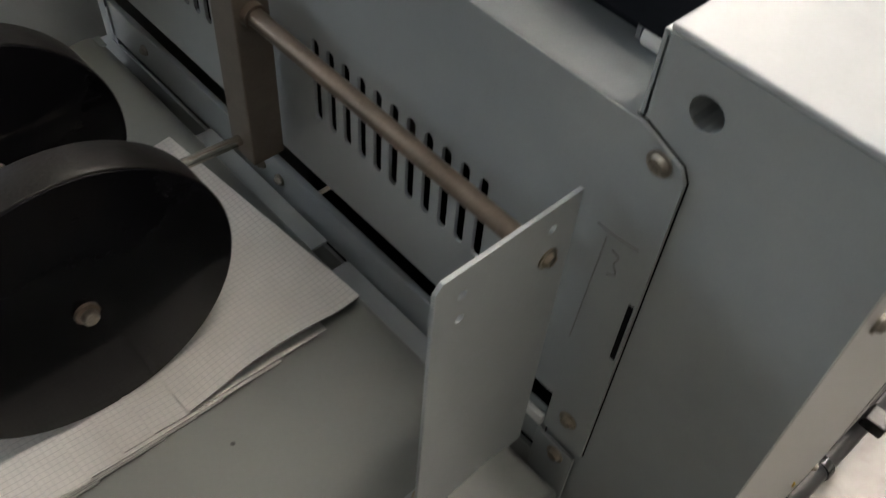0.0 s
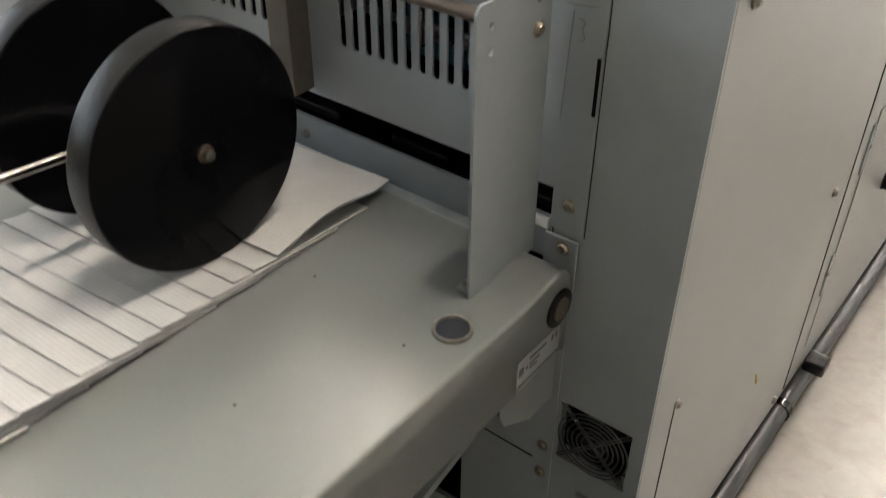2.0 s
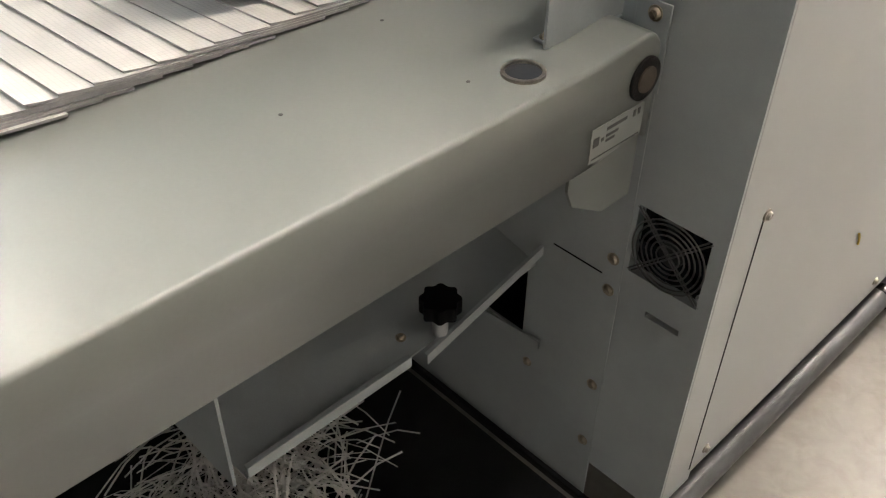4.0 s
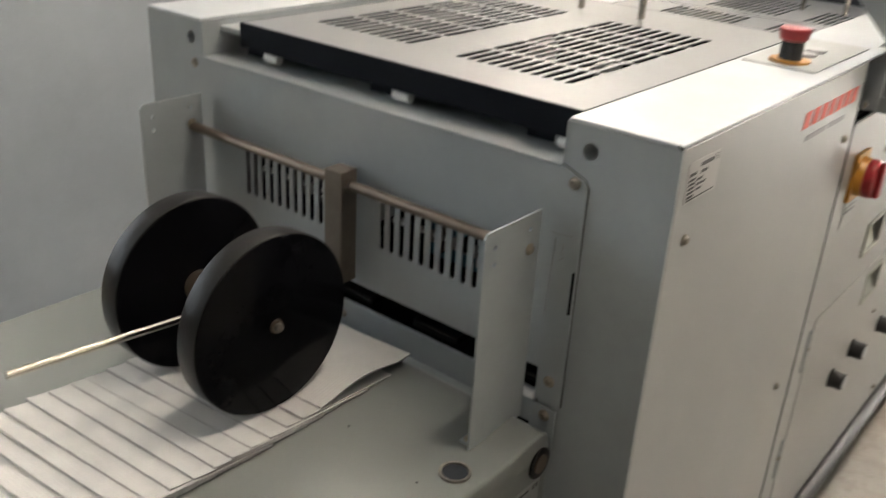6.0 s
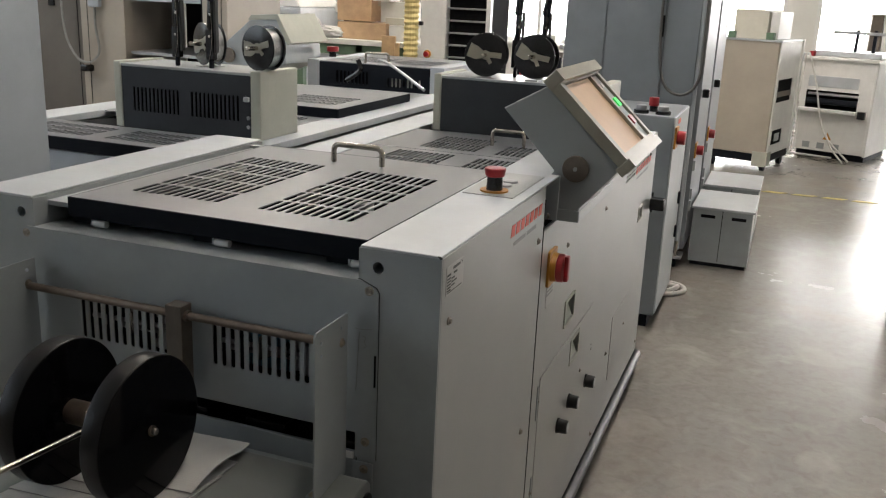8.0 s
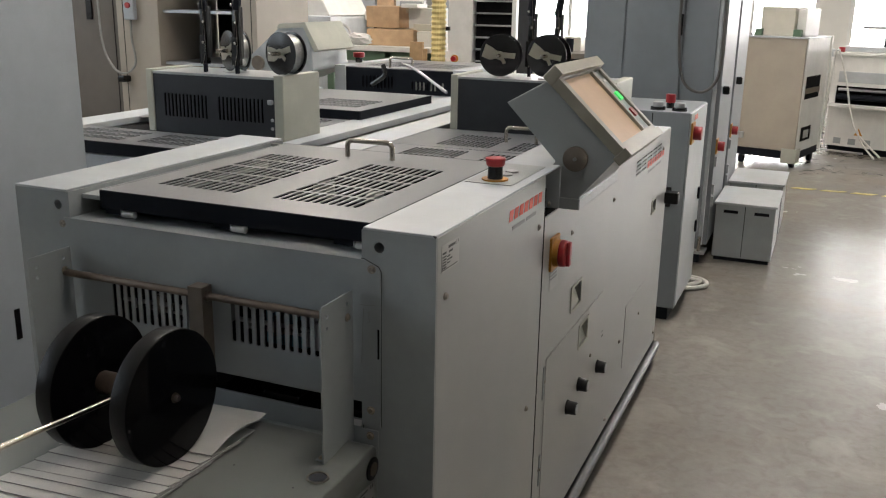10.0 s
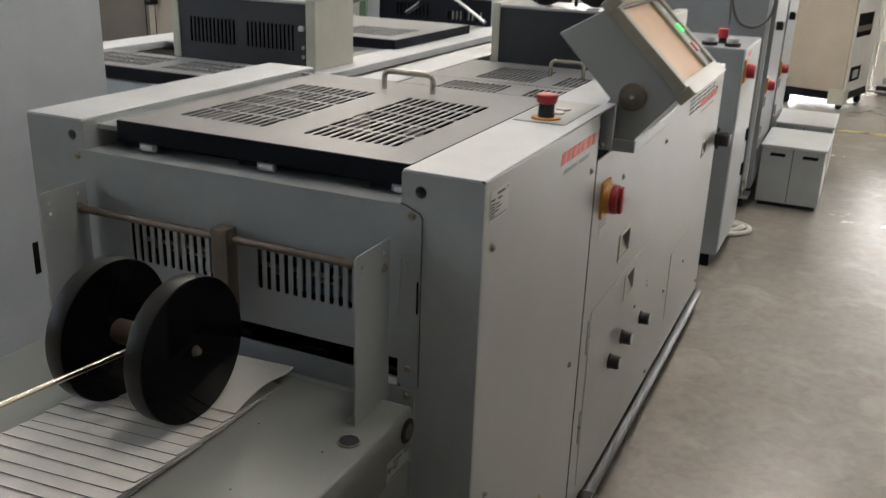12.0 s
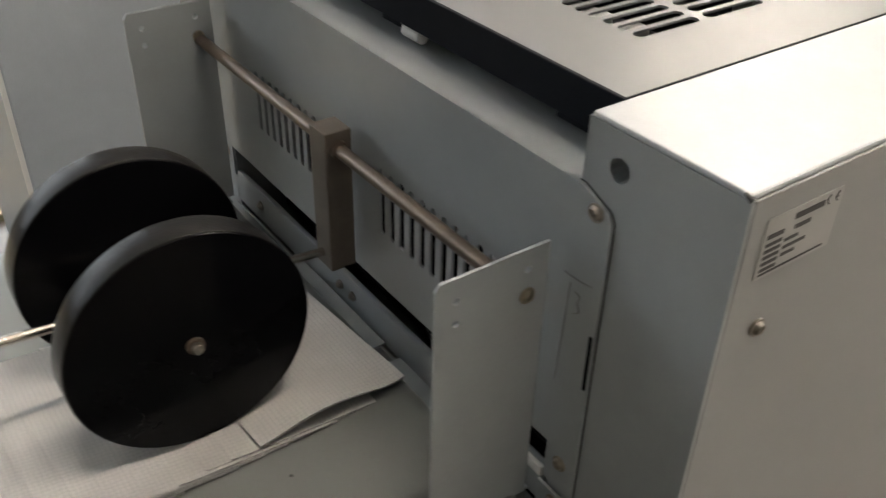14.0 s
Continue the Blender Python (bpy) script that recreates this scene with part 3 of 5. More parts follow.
bow_handle(-0.436, -0.331, 0.53, H - 0.001, 0.035, 0.0055, lid)
for x in (-0.59, -0.364, -0.137):
    part("hinge_roller", cyl((x - 0.0125, 0.037, 0.9195), (x + 0.0125, 0.037, 0.9195), 0.006, 16, bev=0.001), WHITE, lid, "white plastic hinge roller", True)
    part("hinge_bracket", box(x - 0.055, x - 0.016, 0.04, 0.05, 0.915, 0.932, 0.001), DARK, lid)
    part("hinge_clip", box(x - 0.018, x - 0.0155, 0.036, 0.052, 0.914, 0.934), ZINC, lid)
part("hinge_shaft", cyl((-0.65, 0.06, 0.92), (-0.125, 0.06, 0.92), 0.004, 10), DARK, lid, smooth=True)
# under the lid: a near-black sheet for the shade, bars and fittings
part("under_lid_shade", box(-0.69, -0.125, 0.09, 0.62, 0.83, 0.84), VOID, trimmer)
for k, y in enumerate((0.17, 0.26, 0.35, 0.44)):
    part("cross_bar", box(-0.68, -0.13, y, y + 0.02, 0.85, 0.885, 0.002), DARK if k % 2 else BLACK, trimmer)
for x, y in ((-0.33, 0.2), (-0.29, 0.205), (-0.25, 0.2), (-0.22, 0.21), (-0.24, 0.43), (-0.21, 0.46), (-0.45, 0.46), (-0.47, 0.48), (-0.31, 0.41)):
    part("inner_fitting", box(x - 0.012, x + 0.012, y - 0.02, y + 0.02, 0.88, 0.915, 0.004), ZINC, trimmer)

# Near-black sheets added so the inside stays as dark as shade.
part("shade_liner", box(-0.694, -0.69, 0.09, 0.61, 0.6, 0.938), VOID, trimmer)
part("shade_liner", box(-0.13, -0.126, 0.09, 0.61, 0.6, 0.938), VOID, trimmer)
part("shade_liner", box(-0.69, -0.13, 0.606, 0.61, 0.6, 0.938), VOID, trimmer)
part("shade_liner", box(-0.69, -0.13, 0.08, 0.084, 0.83, 0.905), VOID, trimmer)
# emergency stop on the top cover
stop_plate = part("button_plate", prism(rect(-0.112, -0.02, 0.385, 0.6, 0.003), 0.0012, at(FLAT, H + 0.0002)), GREY, trimmer, "grey inset button plate")
stop = part("emergency_stop", cyl((-0.066, 0.425, H + 0.001), (-0.066, 0.425, H + 0.004), 0.025, 32), YELLOW, trimmer, "red emergency stop mushroom on a yellow ring")
part("stem", cyl((-0.066, 0.425, H + 0.004), (-0.066, 0.425, H + 0.028), 0.0145, 24, 0.0135), BLACK, stop, smooth=True)
part("mushroom", cyl((-0.066, 0.425, H + 0.027), (-0.066, 0.425, H + 0.043), 0.0165, 32, 0.0195, bev=0.003), RED, stop, smooth=True)
for y in (0.475, 0.51):
    part("flat_button", cyl((-0.062, y, H + 0.001), (-0.062, y, H + 0.005), 0.013, 24, bev=0.001), ZINC, stop_plate, smooth=True)

# base rail with its end clamp
RAILM = mat("dull_rail_steel", (0.065, 0.065, 0.068), 0.36, metal=0.6, stain=0.15, stain_scale=12)
rail = part("base_rail", cyl((0.003, 0.02, 0.06), (0.003, 2.06, 0.06), 0.0165, 20), RAILM, trimmer, "dark painted round base rail", True)
part("rail_web", box(-0.03, 0.006, 0.02, 2.06, 0.03, 0.056), DARK, trimmer)
part("rail_sleeve", cyl((0.004, 0.528, 0.06), (0.004, 0.543, 0.06), 0.0185, 20), BLACK, rail, smooth=True)
part("latch_block", box(0.002, 0.036, 0.615, 0.648, 0.083, 0.106, 0.004), BLACK, rail, "black plastic latch block")
for y in (0.1, 2.0):
    part("levelling_foot", cyl((-0.03, y, 0.002), (-0.03, y, 0.012), 0.028, 20, 0.02), DARK, rail, smooth=True)
    part("foot_stem", cyl((-0.03, y, 0.01), (-0.03, y, 0.05), 0.006, 12), ZINC, rail, smooth=True)
for y in (0.14, 1.96):
    part("levelling_foot", cyl((-0.75, y, 0.002), (-0.75, y, 0.04), 0.028, 20, 0.02), DARK, rail, smooth=True)

# ---- the stitching unit behind the trimmer ----
stitcher = thing("stitching_unit", "grey steel stitching unit with slotted dark lids, joined behind the trimmer", "machine")
Z2 = 0.868
side2 = part("side_panel", sheet(rect(0.5405, 2.03, 0.09, Z2 + 0.0005, 0.002), [rect(0.785, 0.868, 0.598, 0.65), rect(0.878, 0.958, 0.474, 0.526), rect(1.765, 1.825, 0.622, 0.66)] + [rect(1.46 + 0.085 * i, 1.525 + 0.085 * i, 0.796 + 0.012 * j, 0.802 + 0.012 * j, 0.0025, 2) for i in range(5) for j in range(4)], 0.004, at(SIDE, -0.004)), GREY2, stitcher, "long pale grey side panel with knobs and recessed pulls")
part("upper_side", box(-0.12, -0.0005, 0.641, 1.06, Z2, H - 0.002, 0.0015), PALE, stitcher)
part("groove", box(-0.002, 0.0006, 0.5375, 0.541, 0.1, 0.93), VOID, stitcher)
for y0, y1, z0, z1 in ((0.785, 0.868, 0.598, 0.65), (0.878, 0.958, 0.474, 0.526), (1.765, 1.825, 0.622, 0.66)):
    pull = part("recessed_pull", sheet(rect(y0 - 0.006, y1 + 0.006, z0 - 0.006, z1 + 0.006, 0.004), [rect(y0, y1, z0, z1, 0.003)], 0.003, at(SIDE, 0.0)), CREAM, side2, "cream plastic recessed pull")
    cup = bmesh.new()
    vs = [cup.verts.new(v) for v in ((-0.001, y0, z0), (-0.001, y1, z0), (-0.022, y1, z1), (-0.022, y0, z1), (-0.001, y0, z1), (-0.001, y1, z1))]
    for q in ((0, 1, 2, 3), (0, 3, 4), (1, 5, 2), (3, 2, 5, 4)):
        cup.faces.new([vs[i] for i in q])
    part("cup", cup, CREAM, pull)
# Near-black strip stands in for the shade behind the vents.
part("vent_shade", box(-0.03, -0.012, 1.44, 1.91, 0.78, 0.85), VOID, side2)


def turn_knob(y, z):
    k = part("knob", cyl((0.0, y, z), (0.004, y, z), 0.018, 24), BLACK, side2, "black knob with a pale end cap")
    part("grip", cyl((0.004, y, z), (0.026, y, z), 0.0165, 28, 0.0155, bev=0.002), RUBBER, k, smooth=True)
    part("cap", cyl((0.026, y, z), (0.0275, y, z), 0.0115, 24), PALE, k, smooth=True)


for y, z in ((0.797, 0.352), (0.899, 0.370), (1.095, 0.343)):
    turn_knob(y, z)
for y, z in ((0.757, 0.79), (0.487, 0.479), (1.008, 0.406), (1.383, 0.311), (1.663, 0.311), (1.249, 0.119), (1.175, 0.783), (2.0, 0.13), (1.9, 0.815), (0.59, 0.5), (0.585, 0.294), (0.56, 0.895)):
    if y > 0.54:
        screw((0.001, y, z), (1, 0, 0), 0.0048, side2, SCREW)
for z in (0.5, 0.294):
    part("latch_strip", box(0.0003, 0.003, 0.581, 0.589, z - 0.04, z + 0.035, 0.001), GREY, side2)
door_ = part("lower_door", sheet(rect(0.6, 1.13, 0.14, 0.548, 0.003), [rect(0.871, 0.965, 0.467, 0.533)], 0.0014, at(SIDE, 0.0002)), GREY2, side2)
part("hatch", prism(rect(1.45, 1.745, 0.2, 0.4, 0.003), 0.0014, at(SIDE, 0.0002)), GREY2, side2)
bars([(1.13, 1.15, 0.41, 0.006), (1.135, 1.145, 0.425, 0.004), (0.86, 0.875, 0.42, 0.006)], at(SIDE, 0.0004), 0.0004, DARKTEXT, side2)
bars([(0.60, 0.645, 0.738 - 0.008 * k, 0.004) for k in range(3)], at(SIDE, 0.0012), 0.0003, GREYTEXT, part("warning_label", prism(rect(0.595, 0.66, 0.7, 0.752), 0.0006, at(SIDE, 0.0004)), LABEL, side2))
maker_mark(side2, 1.63, 0.792, 0.3, 0.02, 0.0004)
# main switch
ms = part("main_switch", prism(rect(0.585, 0.645, 0.745, 0.817, 0.004), 0.005, at(SIDE, 0.0004)), YELLOW, side2, "yellow and red rotary main switch")
part("collar", cyl((0.005, 0.615, 0.781), (0.016, 0.615, 0.781), 0.03, 28, 0.028), YELLOW, ms, smooth=True)
part("rotary_grip", cyl((0.016, 0.615, 0.781), (0.03, 0.615, 0.781), 0.029, 28, 0.028, bev=0.003), RED, ms, smooth=True)
part("grip_bar", box(0.028, 0.038, 0.606, 0.624, 0.755, 0.807, 0.004), RED, ms)
part("rear_latch", box(0.002, 0.05, 1.99, 2.03, 0.61, 0.65, 0.004), BLACK, side2, "square black latch with a grey face")

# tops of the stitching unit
# These tops carry overhead light in their paler colour too.
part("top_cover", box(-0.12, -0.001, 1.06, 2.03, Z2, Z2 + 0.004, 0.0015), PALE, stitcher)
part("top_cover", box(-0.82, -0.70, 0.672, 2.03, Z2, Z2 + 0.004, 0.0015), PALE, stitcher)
part("end_wall", box(-0.70, -0.12, 0.618, 0.63, 0.6, H - 0.006), GREY, stitcher)
lid2 = part("lid", sheet(rect(-0.695, -0.125, 0.64, 1.243, 0.002), grate(-0.355, -0.17, 1.03, 1.205, 12, 2) + grate(-0.59, -0.42, 1.0, 1.215, 11, 2), 0.003, at(FLAT, Z2)), LID, stitcher, "dark grey lid with slotted grates")
lid3 = part("lid", sheet(rect(-0.695, -0.125, 1.247, 1.6, 0.002), grate(-0.34, -0.165, 1.275, 1.44, 12, 2) + grate(-0.565, -0.395, 1.285, 1.51, 11, 2), 0.003, at(FLAT, Z2)), LID, stitcher, "dark grey lid with slotted grates")
bow_handle(-0.39, -0.295, 1.425, Z2 + 0.003, 0.045, 0.0055, lid3)
# Near-black sheet as the shade under both lids.
part("under_lid_shade", box(-0.69, -0.13, 0.65, 2.0, 0.74, 0.75), VOID, stitcher)
part("rear_wall", box(-0.82, -0.0, 2.03, 2.034, 0.09, Z2), GREY, stitcher)


def head_box(x0, x1, y0, y1, z0, z1, vents):
    """A dark stitching-head housing between two cream end caps."""
    h = thing("wire_stitcher", "dark grey wire stitcher housing with cream end caps", "machine", "wire stitchers")
    holes = []
    if vents:
        for a, c in ((x0 + 0.05, x0 + 0.215), (x0 + 0.25, x0 + 0.415)):
            holes += [rect(a + (c - a) * k / 12, a + (c - a) * k / 12 + 0.0078, z0 + 0.048, z0 + 0.12, 0.0035, 2) for k in range(12)]
    part("front_plate", sheet(rect(x0 + 0.012, x1 - 0.012, z0, z1 - 0.008), holes, 0.003, at(FRONT, -y0 - 0.004)), HEADPLATE, h, "dark grey vented front plate")
    part("core", box(x0 + 0.012, x1 - 0.012, y0 + 0.03, y1 - 0.004, z0, z1 - 0.012), VOID, h)
    part("top_plate", box(x0 + 0.01, x1 - 0.01, y0, y1, z1 - 0.01, z1 - 0.002, 0.002), GREY, h, "pale top plate")
    for a, c in ((x0 - 0.012, x0 + 0.012), (x1 - 0.02, x1 + 0.012)):
        part("end_cap", box(a, c, y0 - 0.004, y1, z0, z1 + 0.004, 0.004), CREAM, h, "cream painted end cap")
    for z in (z0 + 0.035, z0 + 0.06):
        screw((x1 - 0.03, y0 - 0.0005, z), (0, -1, 0), 0.004, h, ZINC)
    part("bracket", box(x1 - 0.04, x1 - 0.022, y0 - 0.012, y0 - 0.001, z0 + 0.105, z0 + 0.12, 0.005), ZINC, h)
    return h


head_box(-0.632, -0.115, 1.6, 1.83, Z2 + 0.004, 1.045, False)
head_box(-1.44, -0.970, 1.1, 1.3, Z2 + 0.004, 1.058, True)


def wire_spool(x, y, z, r, yaw, material):
    """A flanged spool of stitching wire, standing on its rim, its axle pointing along the yaw."""
    s = thing("wire_spool", "black flanged spool of stitching wire with a torn label", "wire spool", "wire spools")
    rot = Matrix.Translation((x, y, z)) @ Matrix.Rotation(radians(yaw), 4, "Z")
    for w in (-0.022, 0.022):
        f = cyl((0, w - 0.002, 0), (0, w + 0.002, 0), r, 40, bev=0.0008)
        add(f, cyl((0, w - 0.003, 0), (0, w + 0.003, 0), r * 0.35, 24))
        bmesh.ops.transform(f, matrix=rot, verts=f.verts)
        part("flange", f, BLACK, s, smooth=True)
    core = cyl((0, -0.02, 0), (0, 0.02, 0), r * 0.86, 36)
    bmesh.ops.transform(core, matrix=rot, verts=core.verts)
    part("wound_wire", core, material, s, smooth=True)
    ax = cyl((0, -0.065, 0), (0, 0.03, 0), 0.006, 12, bev=0.001)
    bmesh.ops.transform(ax, matrix=rot, verts=ax.verts)
    part("axle", ax, STEEL, s, smooth=True)
    lab = bmesh.new()
    for a, w, l in ((20, 0.009, 0.74), (215, 0.022, 0.8), (75, 0.006, 0.45)):
        q = prism([(0.004, -0.008), (r * l * 0.55, -w * 0.8), (r * l, -w), (r * l * 1.05, w * 0.9), (r * l * 0.5, w), (0.004, 0.01)], 0.0008, FRONT)
        add(lab, q, rot @ Matrix.Translation((0, -0.0255, 0)) @ Matrix.Rotation(radians(a + x * 40), 4, "Y"))
    add(lab, cyl((0, -0.0265, 0), (0, -0.0245, 0), 0.014, 16), rot)
    part("paper_label", lab, CREAM2, s, "torn cream paper label")
    stand = bmesh.new()
    add(stand, box(-0.009, 0.009, 0.026, 0.03, -r - 0.006, -0.02, 0.001))
    add(stand, box(-0.02, 0.02, -0.036, 0.036, -r - 0.008, -r - 0.002, 0.001))
    bmesh.ops.transform(stand, matrix=rot, verts=stand.verts)
    part("stand", stand, ZINC, s)


wire_spool(-0.497, 1.66, 1.112, 0.066, 8, BLACK)
wire_spool(-0.338, 1.66, 1.116, 0.066, -4, BLACK)
wire_spool(-0.985, 1.16, 1.122, 0.062, -14, WIRE)
wire_spool(-1.19, 1.2, 1.12, 0.06, -30, WIRE)


def wire_feeder(x, y, z, top, lean):
    """A narrow upright block with a jointed arm that guides wire from a spool down into the head."""
    g = thing("wire_feeder", "black jointed wire feeding arm on the stitching head", "wire feeder", "wire feeders")
    part("block", box(x - 0.013, x + 0.013, y - 0.01, y + 0.01, z + 0.03, z + 0.115, 0.003), BLACK, g)
    part("foot", box(x - 0.005, x + 0.004, y - 0.006, y + 0.006, z, z + 0.032, 0.001), DARK, g)
    part("lower_arm", sweep([(x, y, z + 0.11), (x + 0.004, y - 0.004, z + 0.16), (x + 0.012 * lean, y - 0.002, z + 0.2)], 0.011, 6), BLACK, g)
    part("upper_arm", sweep([(x + 0.01 * lean, y - 0.004, z + 0.19), (x + 0.004 + 0.02 * lean, y, z + 0.26), (x + 0.06 * lean, y, top)], 0.013, 5), DARK, g)
    part("guide_blade", box(x + 0.014, x + 0.021, y - 0.008, y + 0.008, z + 0.05, z + 0.2, 0.002), RUBBER, g)
    for dx, dz in ((0.004, 0.095), (0.008, 0.155), (-0.004, 0.205)):
        part("pivot", cyl((x + dx, y - 0.016, z + dz), (x + dx, y - 0.008, z + dz), 0.0042, 12, bev=0.001), STEEL, g, smooth=True)
    part("wire", tube([(x, y - 0.012, z + 0.03), (x + 0.012, y - 0.014, z + 0.12), (x - 0.012, y - 0.012, top)], 0.0009, 5), STEEL, g)


for args in ((-1.265, 1.15, 1.05, 1.5, 0.1), (-1.15, 1.15, 1.05, 1.45, 0.5), (-0.42, 1.72, 1.043, 1.5, 0.1), (-0.345, 1.76, 1.043, 1.5, 0.4)):
    wire_feeder(*args)

# ---- control console on its arm ----
con = thing("control_console", "grey swivel control console with a cream bezel and dim display", "control panel")
# outline in x and z, pushed along y
PROFILE = [(-0.023, 0.868), (0.041, 0.868), (0.041, 0.896), (0.114, 0.982), (-0.04, 1.128), (-0.124, 1.08), (-0.014, 0.966), (-0.023, 0.955)]
XZ = Matrix(((1, 0, 0, 0), (0, 0, 1, 0), (0, 1, 0, 0), (0, 0, 0, 1)))
part("housing", prism(PROFILE, 0.345, at(XZ, 0.645), 0.003), GREY, con, "grey sheet-metal housing")
part("base_cap", box(-0.025, 0.043, 0.642, 1.0, 0.868, 0.892, 0.003), GREY, con)
part("pivot_cap", cyl((0.029, 0.636, 0.975), (0.029, 0.646, 0.975), 0.026, 32, bev=0.002), BROWN, con, "brown round pivot cap", True)
part("pivot_screw", cyl((0.029, 0.634, 0.975), (0.029, 0.637, 0.975), 0.004, 12), ZINC, con)
# sloping face: u along the slope from the low end, v along y
slope = Vector((-0.04 - 0.114, 0, 1.128 - 0.982)).normalized()
FACE = Matrix.Translation((0.114, 0.645, 0.982)) @ Matrix((slope, (0, 1, 0), slope.cross(Vector((0, 1, 0))))).transposed().to_4x4()
if (FACE.to_3x3() @ Vector((0, 0, 1))).z < 0:
    FACE = Matrix.Translation((0.114, 0.645, 0.982)) @ Matrix((slope, (0, 1, 0), -slope.cross(Vector((0, 1, 0))))).transposed().to_4x4()
L = 0.212
bez = part("bezel", sheet(rect(-0.006, L + 0.004, -0.004, 0.349, 0.004), [rect(0.018, 0.194, 0.022, 0.25), rect(0.018, 0.194, 0.268, 0.33)], 0.022, at(FACE, 0.001)), CREAM2, con, "cream moulded bezel")
part("display", prism(rect(0.016, 0.196, 0.02, 0.252), 0.004, at(FACE, 0.012)), DISPLAY, bez, "dim tan display screen")
part("button_strip", prism(rect(0.016, 0.196, 0.266, 0.332), 0.004, at(FACE, 0.013)), GREY, bez)
part("top_lip", prism(rect(L - 0.014, L + 0.012, -0.006, 0.351, 0.003), 0.034, at(FACE, 0.001)), CREAM2, bez)
part("low_lip", prism(rect(-0.014, 0.006, -0.006, 0.351, 0.003), 0.034, at(FACE, -0.006)), CREAM2, bez)
part("lamp_button", prism(rect(0.105, 0.128, 0.285, 0.312, 0.004), 0.006, at(FACE, 0.017)), GREEN, bez, "lit green button")
part("lamp_button", prism(rect(0.055, 0.078, 0.285, 0.312, 0.004), 0.006, at(FACE, 0.017)), RED, bez, "red button")
part("small_button", prism(rect(0.16, 0.17, 0.288, 0.308, 0.003), 0.004, at(FACE, 0.017)), WHITE, bez)

# ---- delivery conveyor with its shingled booklets ----
conveyor = thing("delivery_conveyor", "grey steel delivery conveyor table in front of the trimmer", "conveyor")
TZ = 0.62
RB = 0.0035
bend = [(-0.0945, TZ)] + [(-0.088 - RB + RB * math.sin(radians(a)), TZ - RB + RB * math.cos(radians(a))) for a in range(0, 91, 18)] + [(-0.088, TZ - RB - 0.001)]
lbend = [(-0.71, TZ - RB - 0.001)] + [(-0.71 + RB - RB * math.cos(radians(a)), TZ - RB + RB * math.sin(radians(a))) for a in range(0, 91, 18)] + [(-0.7035, TZ)]
outer = [(-0.71, 0.53)] + lbend + bend + [(-0.088, 0.53)]
tb = bmesh.new()
rings_ = [[tb.verts.new((u, y, v + dz)) for u, v in outer] for y, dz in ((-1.05, 0), (-0.5, 0), (-0.2, 0), (-0.092, 0), (-0.082, 0.0004), (-0.074, 0.0012), (-0.066, 0.0022), (-0.058, 0.0032), (-0.05, 0.0041), (-0.043, 0.0047), (-0.037, 0.005), (-0.034, 0.005))]
for a in (15, 30, 45, 60, 75, 90):
    drop, fwd = 0.016 * (1 - math.cos(radians(a))), 0.016 * math.sin(radians(a))
    rings_.append([tb.verts.new((u, -0.034 + fwd, max(v + 0.005 - drop, 0.53))) for u, v in outer])
for a, c in zip(rings_, rings_[1:]):
    for k in range(len(outer) - 1):
        tb.faces.new((a[k], a[k + 1], c[k + 1], c[k]))
bmesh.ops.recalc_face_normals(tb, faces=tb.faces[:])
tray = part("tray", tb, TRAY, conveyor, "glossy grey painted tray with turned-down edges", True)
sol = tray.modifiers.new("thickness", "SOLIDIFY")
sol.thickness, sol.offset = 0.002, -1
# Unseen sheet added to keep side light from under the table.
part("light_block_skirt", box(-0.709, -0.706, -1.04, -0.004, 0.02, 0.535, 0.001), GREY, conveyor)
# Near-black sheet added as the shade in the gap before the rail.
part("gap_shade", box(-0.69, -0.1, -0.03, -0.001, 0.57, 0.575), VOID, conveyor)
# Bracket takes the darker tray colour in place of its shadow.
part("side_bracket", prism([(-0.108, 0.54), (-0.108, 0.512), (-0.1, 0.494), (-0.058, 0.468), (-0.02, 0.468), (-0.02, 0.54)], 0.003, at(SIDE, -0.096)), TRAY, conveyor, "grey bracket under the tray's side, coloured darker as shade")
part("bracket_plate", box(-0.124, -0.0915, -0.0055, -0.003, 0.56, 0.637, 0.001), GREY, conveyor)
screw((-0.105, -0.0055, 0.627), (0, -1, 0), 0.0052, conveyor, BRASS)
part("hole_ring", sheet(ring(-0.119, -0.142, 0.0165, 28), [ring(-0.119, -0.142, 0.0135, 28)], 0.0025, at(FLAT, TZ)), SCREW, tray, "steel ring round a cable hole")
part("hole_plug", cyl((-0.119, -0.142, TZ - 0.002), (-0.119, -0.142, TZ + 0.0006), 0.0137, 24), HEADPLATE, tray)
grom = part("grommet", cyl((-0.089, -0.034, 0.588), (-0.0855, -0.034, 0.588), 0.0185, 28, bev=0.001), RIM, tray, "round steel bush in the tray's side", True)
part("bush_core", cyl((-0.0855, -0.034, 0.588), (-0.084, -0.034, 0.588), 0.011, 20), BRONZE, grom, smooth=True)
lab = part("type_label", prism(rect(-0.094, -0.028, 0.535, 0.566, 0.001), 0.0006, at(SIDE, -0.0878)), TYPEPLATE, tray, "small silver type label")
bars([(-0.075, -0.05, 0.5585, 0.003), (-0.091, -0.084, 0.549, 0.008), (-0.081, -0.078, 0.551, 0.003), (-0.075, -0.06, 0.5525, 0.0025), (-0.075, -0.064, 0.548, 0.0025), (-0.042, -0.039, 0.557, 0.006), (-0.036, -0.033, 0.557, 0.006), (-0.091, -0.031, 0.5375, 0.0012)], at(SIDE, -0.0872), 0.0003, DARKTEXT, lab)
